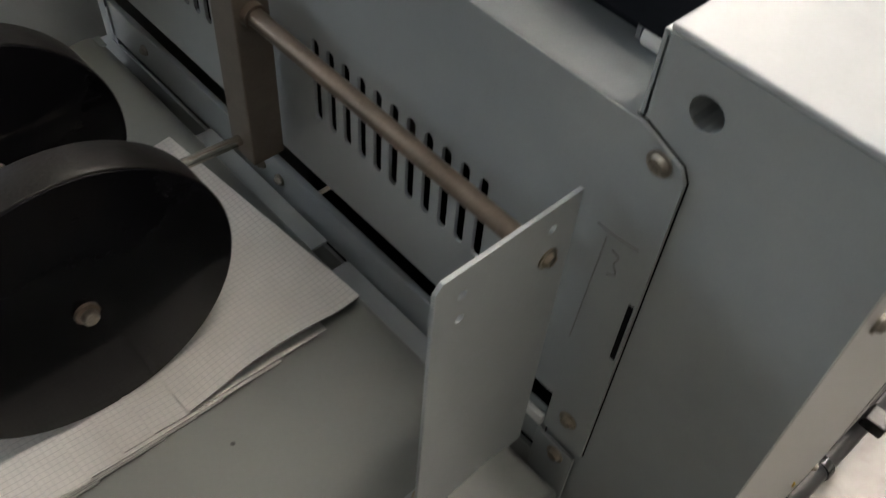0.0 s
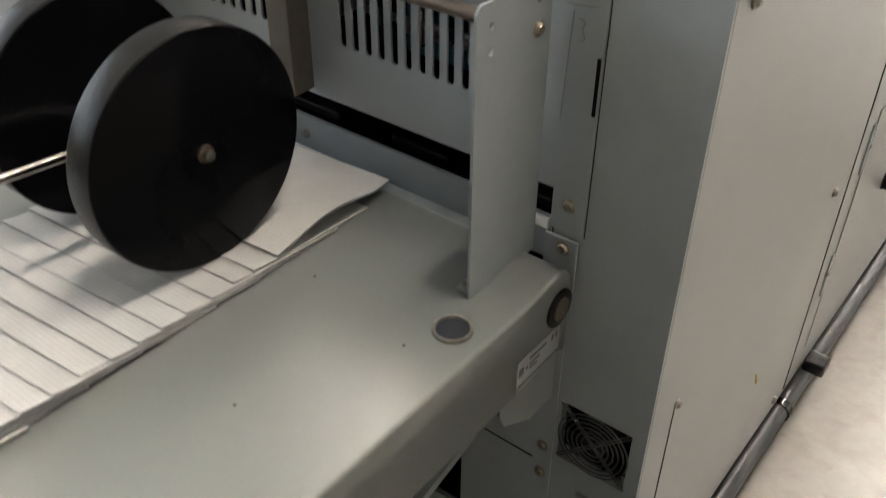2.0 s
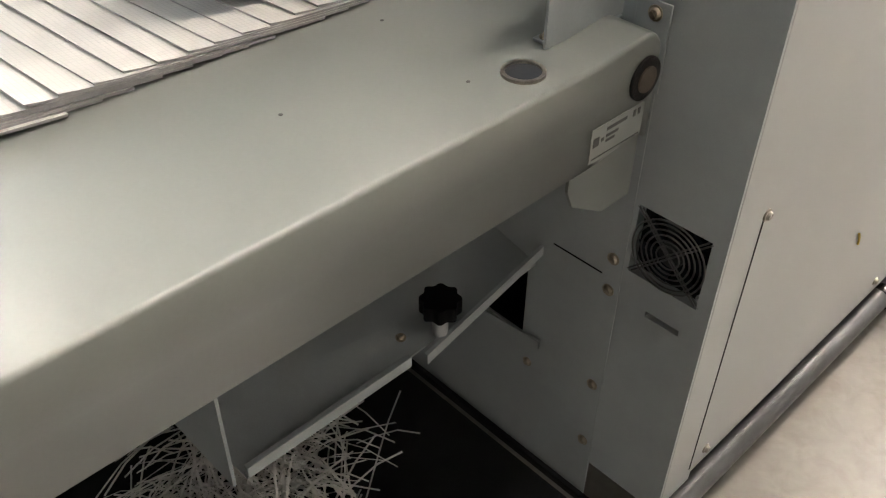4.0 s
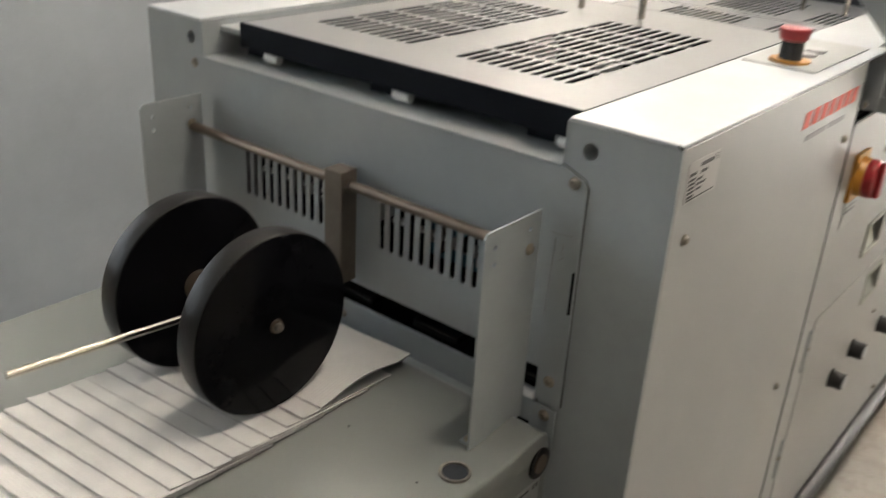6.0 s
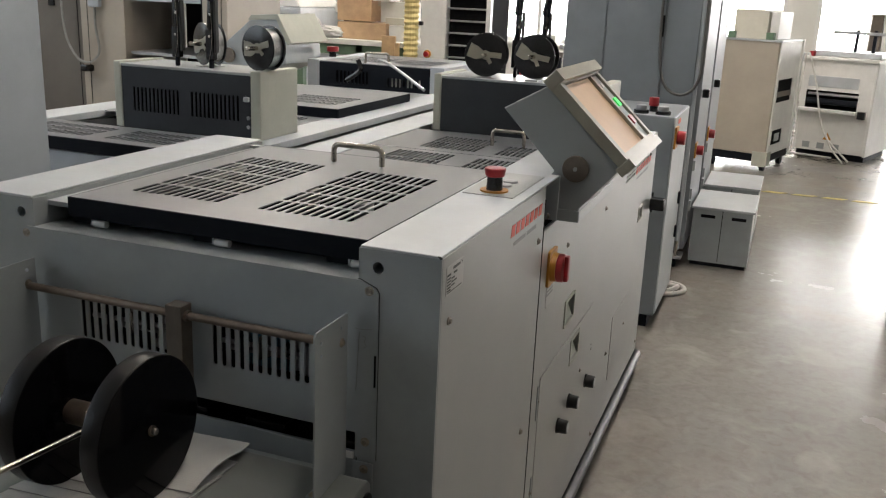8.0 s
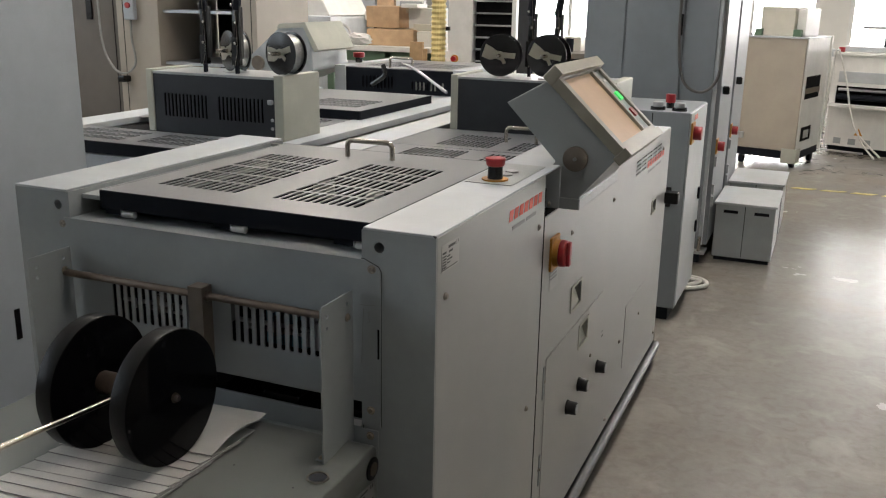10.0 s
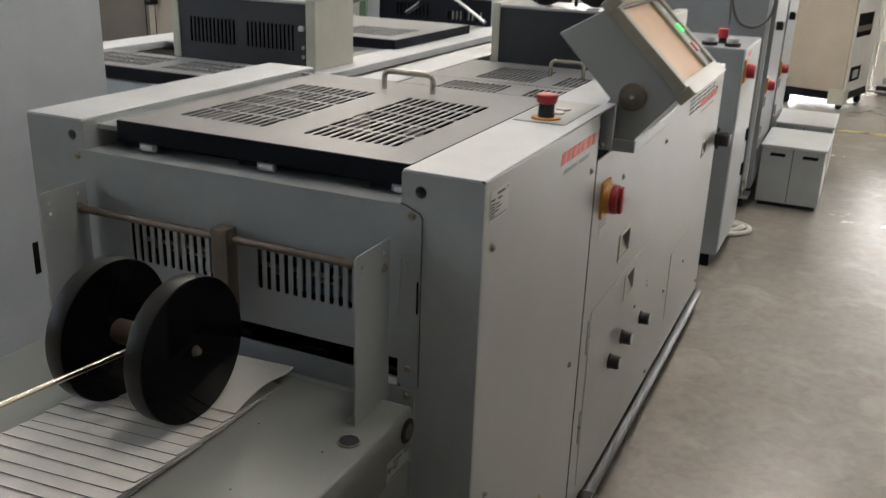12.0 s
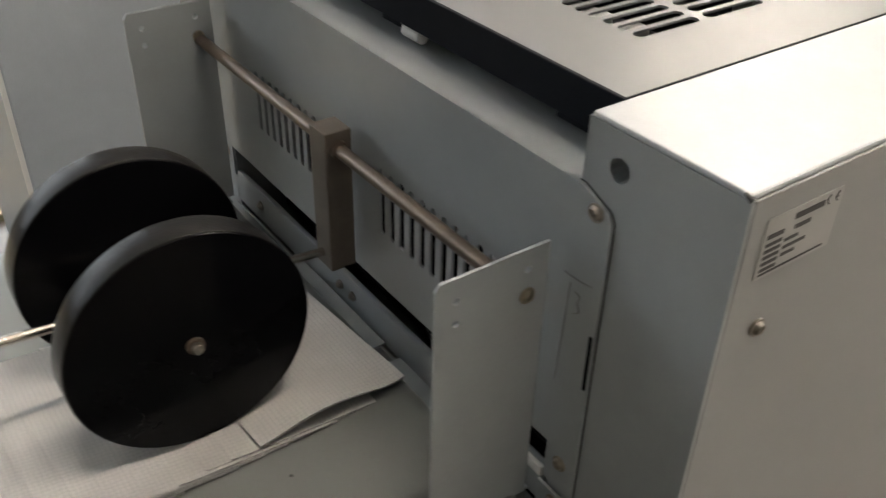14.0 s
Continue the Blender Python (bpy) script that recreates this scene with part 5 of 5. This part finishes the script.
part("corner_foot", box(-0.1, 0.012, -0.006, 0.1, 0.04, 0.15, 0.003), CREAM, bm_)
part("latch", box(-0.476, -0.4, -0.02, -0.002, 0.2, 0.25, 0.004), ZINC, bm_)
for x, y in ((-0.42, 0.06), (-0.03, 0.06), (-0.03, 0.5)):
    part("caster", cyl((x - 0.015, y, 0.036), (x + 0.015, y, 0.036), 0.036, 16), DARK, bm_)
crate = thing("plastic_crate", "pale plastic crate with green corner pieces on the beige machine", "box")
crate.location, crate.rotation_euler, crate.scale = bm_.location, bm_.rotation_euler, bm_.scale
part("body", box(-0.37, -0.12, 0.03, 0.4, 0.979, 1.19, 0.006), CRATE, crate)
part("pale_box", box(-0.11, -0.045, 0.06, 0.4, 0.979, 1.18, 0.006), WHITE, crate)
part("corner", box(-0.4, -0.345, 0.0, 0.06, 0.979, 1.03, 0.003), GREENMETAL, crate, "green corner piece")
part("corner", box(-0.115, -0.06, 0.0, 0.06, 0.979, 1.03, 0.003), GREENMETAL, crate, "green corner piece")
for k in range(3):
    part("loose_part", cyl((-0.44 + 0.02 * k, 0.05 + 0.03 * k, 0.979), (-0.43 + 0.02 * k, 0.05, 0.995), 0.01, 8), ZINC, crate)


wm = thing("feeder_machine", "pale machine with a dark feed opening and warning triangle", "machine")
wm.location, wm.rotation_euler, wm.scale = (0.5, 7.74, 0), (0, 0, radians(-18)), (1.06, 1.06, 1.06)
part("front_sheet", sheet(rect(0.0, 0.55, 0.06, 0.81), [rect(0.03, 0.45, 0.41, 0.56)], 0.01, at(FRONT, -0.01)), WHITE, wm)
part("core", box(0.01, 0.54, 0.06, 0.7, 0.06, 0.8), VOID, wm)
part("side", box(0.55, 0.57, 0.0, 0.72, 0.05, 0.81, 0.004), WHITE, wm)
part("side", box(-0.02, 0.0, 0.0, 0.72, 0.05, 0.81, 0.004), WHITE, wm)
part("top", box(-0.02, 0.57, -0.02, 0.72, 0.81, 0.835, 0.006), WHITE, wm)
part("roller", cyl((0.04, 0.03, 0.47), (0.44, 0.03, 0.47), 0.025, 14), DARK, wm, smooth=True)
part("roller", cyl((0.04, 0.03, 0.53), (0.44, 0.03, 0.53), 0.012, 14), ZINC, wm, smooth=True)
part("ledge", box(0.0, 0.46, -0.08, 0.0, 0.39, 0.415, 0.004), WHITE, wm)
part("window", box(0.04, 0.44, -0.006, 0.0, 0.59, 0.68, 0.003), PALE, wm)
part("warning_sign", prism([(0.22, 0.16), (0.29, 0.16), (0.255, 0.22)], 0.003, at(FRONT, 0.002)), YELLOW, wm, "yellow warning triangle")
for k in range(3):
    part("vent", box(0.06 + 0.12 * k, 0.12 + 0.12 * k, -0.004, 0.0, 0.08, 0.13), GREY, wm)
part("base", box(0.0, 0.55, 0.06, 0.68, 0.0, 0.06), DARK, wm)
part("latch", box(0.47, 0.53, -0.04, 0.0, 0.36, 0.42, 0.003), BLACK, wm)
part("foot_rail", cyl((-0.02, -0.1, 0.03), (0.34, -0.1, 0.03), 0.008, 8), ZINC, wm)
for x in (0.3, 0.44):
    part("mast", box(x, x + 0.025, 0.2, 0.225, 0.835, 1.06, 0.003), DARK, wm)
part("mast_bar", box(0.12, 0.55, 0.19, 0.21, 1.02, 1.045, 0.003), ZINC, wm)
part("feed_deck", box(0.02, 0.55, 0.1, 0.6, 0.836, 0.88, 0.004), PALE, wm)
part("stop_button", cyl((0.03, 0.02, 0.835), (0.03, 0.02, 0.875), 0.025, 14), RED, wm)
for pts in (((0.02, -0.02, 0.86), (0.12, -0.06, 0.62), (0.2, -0.1, 0.36), (0.28, -0.13, 0.2), (0.5, -0.2, 0.03)), ((0.0, -0.03, 0.86), (-0.01, -0.06, 0.5), (-0.02, -0.1, 0.1), (0.0, -0.12, 0.02)), ((0.28, -0.13, 0.22), (0.34, -0.16, 0.12), (0.46, -0.2, 0.012))):
    part("cable", tube(pts, 0.008, 6), CABLE, wm, smooth=True)
cast = thing("wheeled_stand", "dark swivel caster of a stand in the aisle", "caster")
part("wheel", cyl((0.92, 3.12, 0.05), (0.955, 3.12, 0.05), 0.05, 24, bev=0.006), RUBBER, cast, smooth=True)
part("hub", cyl((0.915, 3.12, 0.05), (0.96, 3.12, 0.05), 0.02, 16), ZINC, cast, smooth=True)
part("fork", box(0.905, 0.97, 3.08, 3.15, 0.095, 0.11, 0.003), ZINC, cast)
part("post", box(0.92, 0.96, 3.09, 3.13, 0.105, 0.8, 0.003), GREY, cast)

# ---- far left: cabinets, shelves, benches ----
dk = thing("dark_cabinet", "tall dark brown steel cabinet", "cabinet")
part("body", box(-4.3, -3.26, 3.0, 3.5, 0.0, 2.2, 0.005), BROWNDARK, dk)
part("pull", box(-3.49, -3.45, 2.99, 3.0, 1.13, 1.3), BLACK, dk)
part("seam", box(-3.3, -3.296, 2.998, 3.001, 0.02, 2.18), VOID, dk)
bcol = thing("beige_cabinet", "tall beige cabinet side with a hanging pendant", "cabinet")
part("body", box(-3.25, -2.96, 2.97, 3.5, 0.0, 2.2, 0.005), BEIGE, bcol)
part("door_seam", box(-3.205, -3.202, 2.968, 2.9705, 0.05, 2.15), VOID, bcol)
pend = thing("pendant_control", "grey pendant control with red button on a cable", "pendant control")
part("case", box(-3.172, -3.098, 2.935, 2.966, 1.136, 1.32, 0.01), BLUEGREY, pend)
part("button", cyl((-3.135, 2.925, 1.215), (-3.135, 2.936, 1.215), 0.016, 12), RED, pend)
part("cable", tube([(-3.136, 2.95, 1.14), (-3.137, 2.95, 1.036), (-3.12, 2.95, 0.911), (-3.16, 2.945, 0.855), (-3.21, 2.94, 0.842), (-3.27, 2.94, 0.87), (-3.335, 2.94, 0.985), (-3.36, 2.95, 1.2), (-3.365, 2.96, 1.6)], 0.0065, 6), GREYCABLE, pend, smooth=True)
part("clip", box(-3.225, -3.175, 2.91, 2.968, 0.795, 0.83, 0.008), BLACK, pend)
shelf = thing("shelf_unit", "dark open shelving with pale shelf edges", "shelf")
part("back", box(-2.955, -2.48, 3.5, 3.52, 0.0, 2.2), VOID, shelf)
part("side", box(-2.495, -2.48, 3.0, 3.5, 0.0, 2.2), DARK, shelf)
for z in (0.62, 0.9, 1.18, 1.46):
    part("shelf_board", box(-2.95, -2.5, 3.0, 3.5, z, z + 0.015), ZINC, shelf)
col = thing("beige_cabinet", "tall beige cabinet behind the spools", "cabinet")
part("body", box(-2.475, -2.325, 2.98, 3.5, 0.0, 2.2, 0.005), BEIGE, col)
part("door_seam", box(-2.36, -2.357, 2.978, 2.9805, 0.05, 2.15), VOID, col)

pm = thing("press_machine", "large pale grey press with a white hood", "machine")
part("body", box(-4.4, -3.45, 5.6, 6.6, 0.0, 1.12, 0.02), PALE, pm)
part("hood", prism([(-4.4, 1.12), (-3.45, 1.12), (-3.6, 1.4), (-4.3, 1.45)], 0.7, at(XZ, 5.7), 0.01), WHITE, pm)
part("slot", box(-3.9, -3.72, 5.59, 5.6, 1.0, 1.016), DARK, pm)
for z in (0.9, 1.06):
    part("panel_joint", box(-4.38, -3.47, 5.592, 5.6, z, z + 0.008), GREY, pm)
part("hood_window", prism([(-4.15, 1.18), (-3.66, 1.18), (-3.72, 1.36), (-4.15, 1.38)], 0.006, at(XZ, 5.694)), TOWER, pm, "grey tinted hood window")
part("side_unit", box(-3.44, -3.36, 5.55, 5.8, 0.0, 1.12, 0.01), PALE, pm)
for z in (1.0, 1.05):
    part("hose", tube([(-3.36, 5.56, z), (-3.28, 5.54, z + 0.02), (-3.2, 5.56, z - 0.02), (-3.19, 5.6, z - 0.12)], 0.012, 6), WHITE, pm, smooth=True)

bench = thing("workbench", "green steel workbench with a pale top", "table")
part("top", box(-3.4, -2.45, 5.5, 6.3, 0.86, 0.9, 0.004), WHITE, bench)
for x in (-3.38, -2.85, -2.5):
    part("leg", box(x, x + 0.06, 5.52, 5.58, 0.0, 0.86, 0.003), GREENMETAL, bench)
part("apron", box(-3.38, -2.5, 5.52, 5.56, 0.78, 0.86, 0.003), GREENMETAL, bench)
part("shelf", box(-3.38, -2.5, 5.55, 6.25, 0.35, 0.37), GREENMETAL, bench)


def carton(x, y, z, w, d, h, m_, label):
    c = thing("carton", label, "box", "cartons on the bench")
    part("body", box(x, x + w, y, y + d, z, z + h, 0.004), m_, c)
    part("tape", box(x - 0.001, x + w + 0.001, y + d / 2 - 0.025, y + d / 2 + 0.025, z + h * 0.7, z + h + 0.0015), TAN, c)
    part("flap", box(x, x + w, y - 0.003, y, z + h * 0.55, z + h - 0.006), m_, c)


carton(-3.05, 5.6, 0.901, 0.42, 0.4, 0.13, CARD, "brown cardboard carton on the workbench")
carton(-3.08, 5.65, 1.04, 0.3, 0.3, 0.17, CARD, "brown cardboard carton on top of another")
carton(-2.72, 5.7, 1.04, 0.22, 0.3, 0.16, WHITE, "white carton on top of another")
carton(-2.6, 5.6, 0.901, 0.14, 0.3, 0.12, WHITE, "white carton on the workbench")
carton(-3.35, 5.6, 0.901, 0.25, 0.3, 0.06, WHITE, "flat white packet on the workbench")
carton(-3.0, 5.7, 0.371, 0.35, 0.3, 0.26, CARD, "brown cardboard carton under the workbench")
racks = thing("storage_rack", "steel storage rack with boxes at the back of the hall", "shelf")
for x in (-5.2, -3.9, -2.6):
    part("upright", box(x, x + 0.05, 8.0, 8.05, 0.0, 2.2), ZINC, racks)
for z in (0.4, 1.0, 1.5):
    part("shelf_board", box(-5.2, -2.55, 7.95, 8.5, z, z + 0.03), ZINC, racks)
for k in range(11):
    carton(-5.1 + 0.23 * k, 8.0, 1.031, 0.2, 0.35, 0.16 + 0.2 * random.random(), (CARD, WHITE, CREAM, BLUEGREY)[k % 4], "carton stored on the rack")
hose = thing("extraction_hose", "ribbed yellow extraction hose standing upright", "hose")
hb = bmesh.new()
hrings = [[hb.verts.new((-2.37 + r * math.cos(a), 5.5 + r * math.sin(a), 0.02 * k)) for a in (2 * math.pi * s / 16 for s in range(16))] for k, r in ((k, 0.06 if k % 2 else 0.051) for k in range(80))]
for ra, rb_ in zip(hrings, hrings[1:]):
    for s in range(16):
        hb.faces.new((ra[s], ra[(s + 1) % 16], rb_[(s + 1) % 16], rb_[s]))
part("ribbed_tube", hb, HOSE, hose)
planks = thing("timber_boards", "pine boards leaning beside the hose", "boards")
part("board", box(-2.58, -2.47, 5.42, 5.45, 0.0, 0.95, 0.003), WOOD, planks)
part("board", box(-2.46, -2.43, 5.4, 5.43, 0.0, 0.9, 0.003), WOOD, planks)
wp = thing("white_cabinet", "tall white cabinet with a red button", "cabinet")
part("body", box(-2.29, -2.09, 5.5, 6.1, 0.0, 2.1, 0.005), WHITE, wp)
part("button_base", cyl((-2.23, 5.49, 0.83), (-2.23, 5.5, 0.83), 0.03, 16), YELLOW, wp)
part("button", cyl((-2.23, 5.46, 0.83), (-2.23, 5.49, 0.83), 0.02, 16), RED, wp)
part("latch", box(-2.3, -2.27, 5.47, 5.5, 1.04, 1.07, 0.004), BLACK, wp)
fold = thing("folding_tower", "dark machine with pale horizontal bars at the back", "machine")
part("body", box(-2.08, -1.78, 5.55, 6.1, 0.0, 2.1, 0.004), VOID, fold)
for k in range(14):
    part("bar", box(-2.08, -1.76, 5.51, 5.545, 0.45 + 0.09 * k, 0.462 + 0.09 * k, 0.002), ZINC, fold)
part("post", box(-1.775, -1.74, 5.5, 5.55, 0.0, 2.1, 0.003), WHITE, fold)
rb = thing("red_trolley", "dark bench with red frame at the back", "table")
part("top", box(-1.55, -1.2, 5.6, 6.3, 0.86, 0.9, 0.004), BROWNDARK, rb)
part("front_board", box(-1.5, -1.22, 5.62, 5.66, 0.3, 0.86, 0.003), DARK, rb)
part("frame", box(-1.52, -1.49, 5.59, 5.62, 0.0, 0.86, 0.003), RED, rb)
for x in (-1.54, -1.25):
    part("leg", box(x, x + 0.04, 5.6, 5.64, 0.0, 0.86, 0.003), DARK, rb)
part("jar", cyl((-1.4, 5.8, 0.9), (-1.4, 5.8, 1.0), 0.03, 14), DARK, thing("dark_jar", "small dark jar on the bench", "jar"))
bits = thing("work_shelf", "pale bench with small tools at the back of the hall", "table")
part("top", box(0.3, 2.6, 10.0, 10.8, 0.67, 0.72, 0.004), WHITE, bits)
for x in (0.35, 1.4, 2.5):
    part("leg", box(x, x + 0.06, 10.05, 10.1, 0.0, 0.67), GREY, bits)
orange = thing("storage_locker", "brown and white locker on the bench by the windows", "locker")
part("body", box(1.13, 1.25, 10.2, 10.6, 0.721, 1.25, 0.004), BROWN, orange)
part("body", box(1.26, 1.5, 10.2, 10.6, 0.721, 1.3, 0.004), WHITE, orange)

# ---- clutter at the back ----
rag = bmesh.new()
bmesh.ops.create_icosphere(rag, subdivisions=3, radius=1.0)
for v in rag.verts:
    v.co *= 0.8 + 0.35 * random.random()
bmesh.ops.transform(rag, matrix=Matrix.LocRotScale((-3.12, 5.58, 0.945), None, (0.13, 0.06, 0.05)), verts=rag.verts)
tagged(link("cloth", rag, WHITE), "crumpled white cleaning cloth on the workbench", "cloth")
sm = thing("small_machine", "small white bench machine with a dark opening", "machine")
part("body", box(-3.42, -3.2, 6.35, 6.7, 0.0, 1.08, 0.01), WHITE, sm)
part("head", box(-3.44, -3.14, 6.3, 6.7, 1.08, 1.16, 0.012), WHITE, sm)
part("opening", box(-3.37, -3.24, 6.34, 6.352, 0.98, 1.05), DARK, sm)
for x, z, w, m_ in ((-3.3, 1.12, 0.2, WHITE), (-3.05, 1.1, 0.24, RED), (-2.76, 1.14, 0.2, BLUEGREY), (-3.9, 1.15, 0.3, GREY)):
    poster = thing("notice_sheet", "printed notice sheet hanging from the rack's shelf", "notice", "notices")
    part("sheet", box(x, x + w, 7.944, 7.949, z, 1.52), WHITE, poster)
    part("print_field", box(x + 0.02, x + w - 0.02, 7.94, 7.944, z + 0.03, z + 0.09), m_, poster)
for k in range(9):
    pile = thing("paper_stack", "stack of white paper and print sheets on a bench", "paper stack", "paper stacks")
    x, y, z = ((-2.75, 5.62, 1.202), (-2.66, 5.66, 1.022), (0.42, 10.1, 0.721), (0.62, 10.2, 0.721), (1.35, 10.1, 0.721), (1.7, 10.2, 0.721), (2.1, 10.1, 0.721), (-1.5, 5.9, 0.901), (-1.36, 6.05, 0.901))[k]
    part("paper_block", box(x, x + 0.14 + 0.02 * (k % 3), y, y + 0.2, z, z + 0.03 + 0.025 * (k % 4), 0.002), (WHITE, CRATE, PALE)[k % 3], pile)
lb = thing("long_bench", "long pale bench with tools under the windows", "table")
part("top", box(-2.0, 0.1, 9.2, 9.9, 0.72, 0.76, 0.004), WHITE, lb)
for x in (-1.95, -1.0, 0.0):
    part("leg", box(x, x + 0.05, 9.25, 9.3, 0.0, 0.72), GREY, lb)
rngb = random.Random(11)
for k in range(12):
    kit = thing("bench_tool", "small dark tool or fitting on the long bench", "tool", "bench tools")
    x = -1.95 + 0.165 * k
    hgt = rngb.uniform(0.04, 0.2)
    part("body", box(x, x + rngb.uniform(0.04, 0.12), 9.3, 9.45, 0.761, 0.761 + hgt, 0.006), (DARK, ZINC, WHITE, BROWN)[k % 4], kit)
    part("cap", cyl((x + 0.02, 9.37, 0.761 + hgt), (x + 0.02, 9.37, 0.79 + hgt), 0.012, 10), (ZINC, DARK)[k % 2], kit)
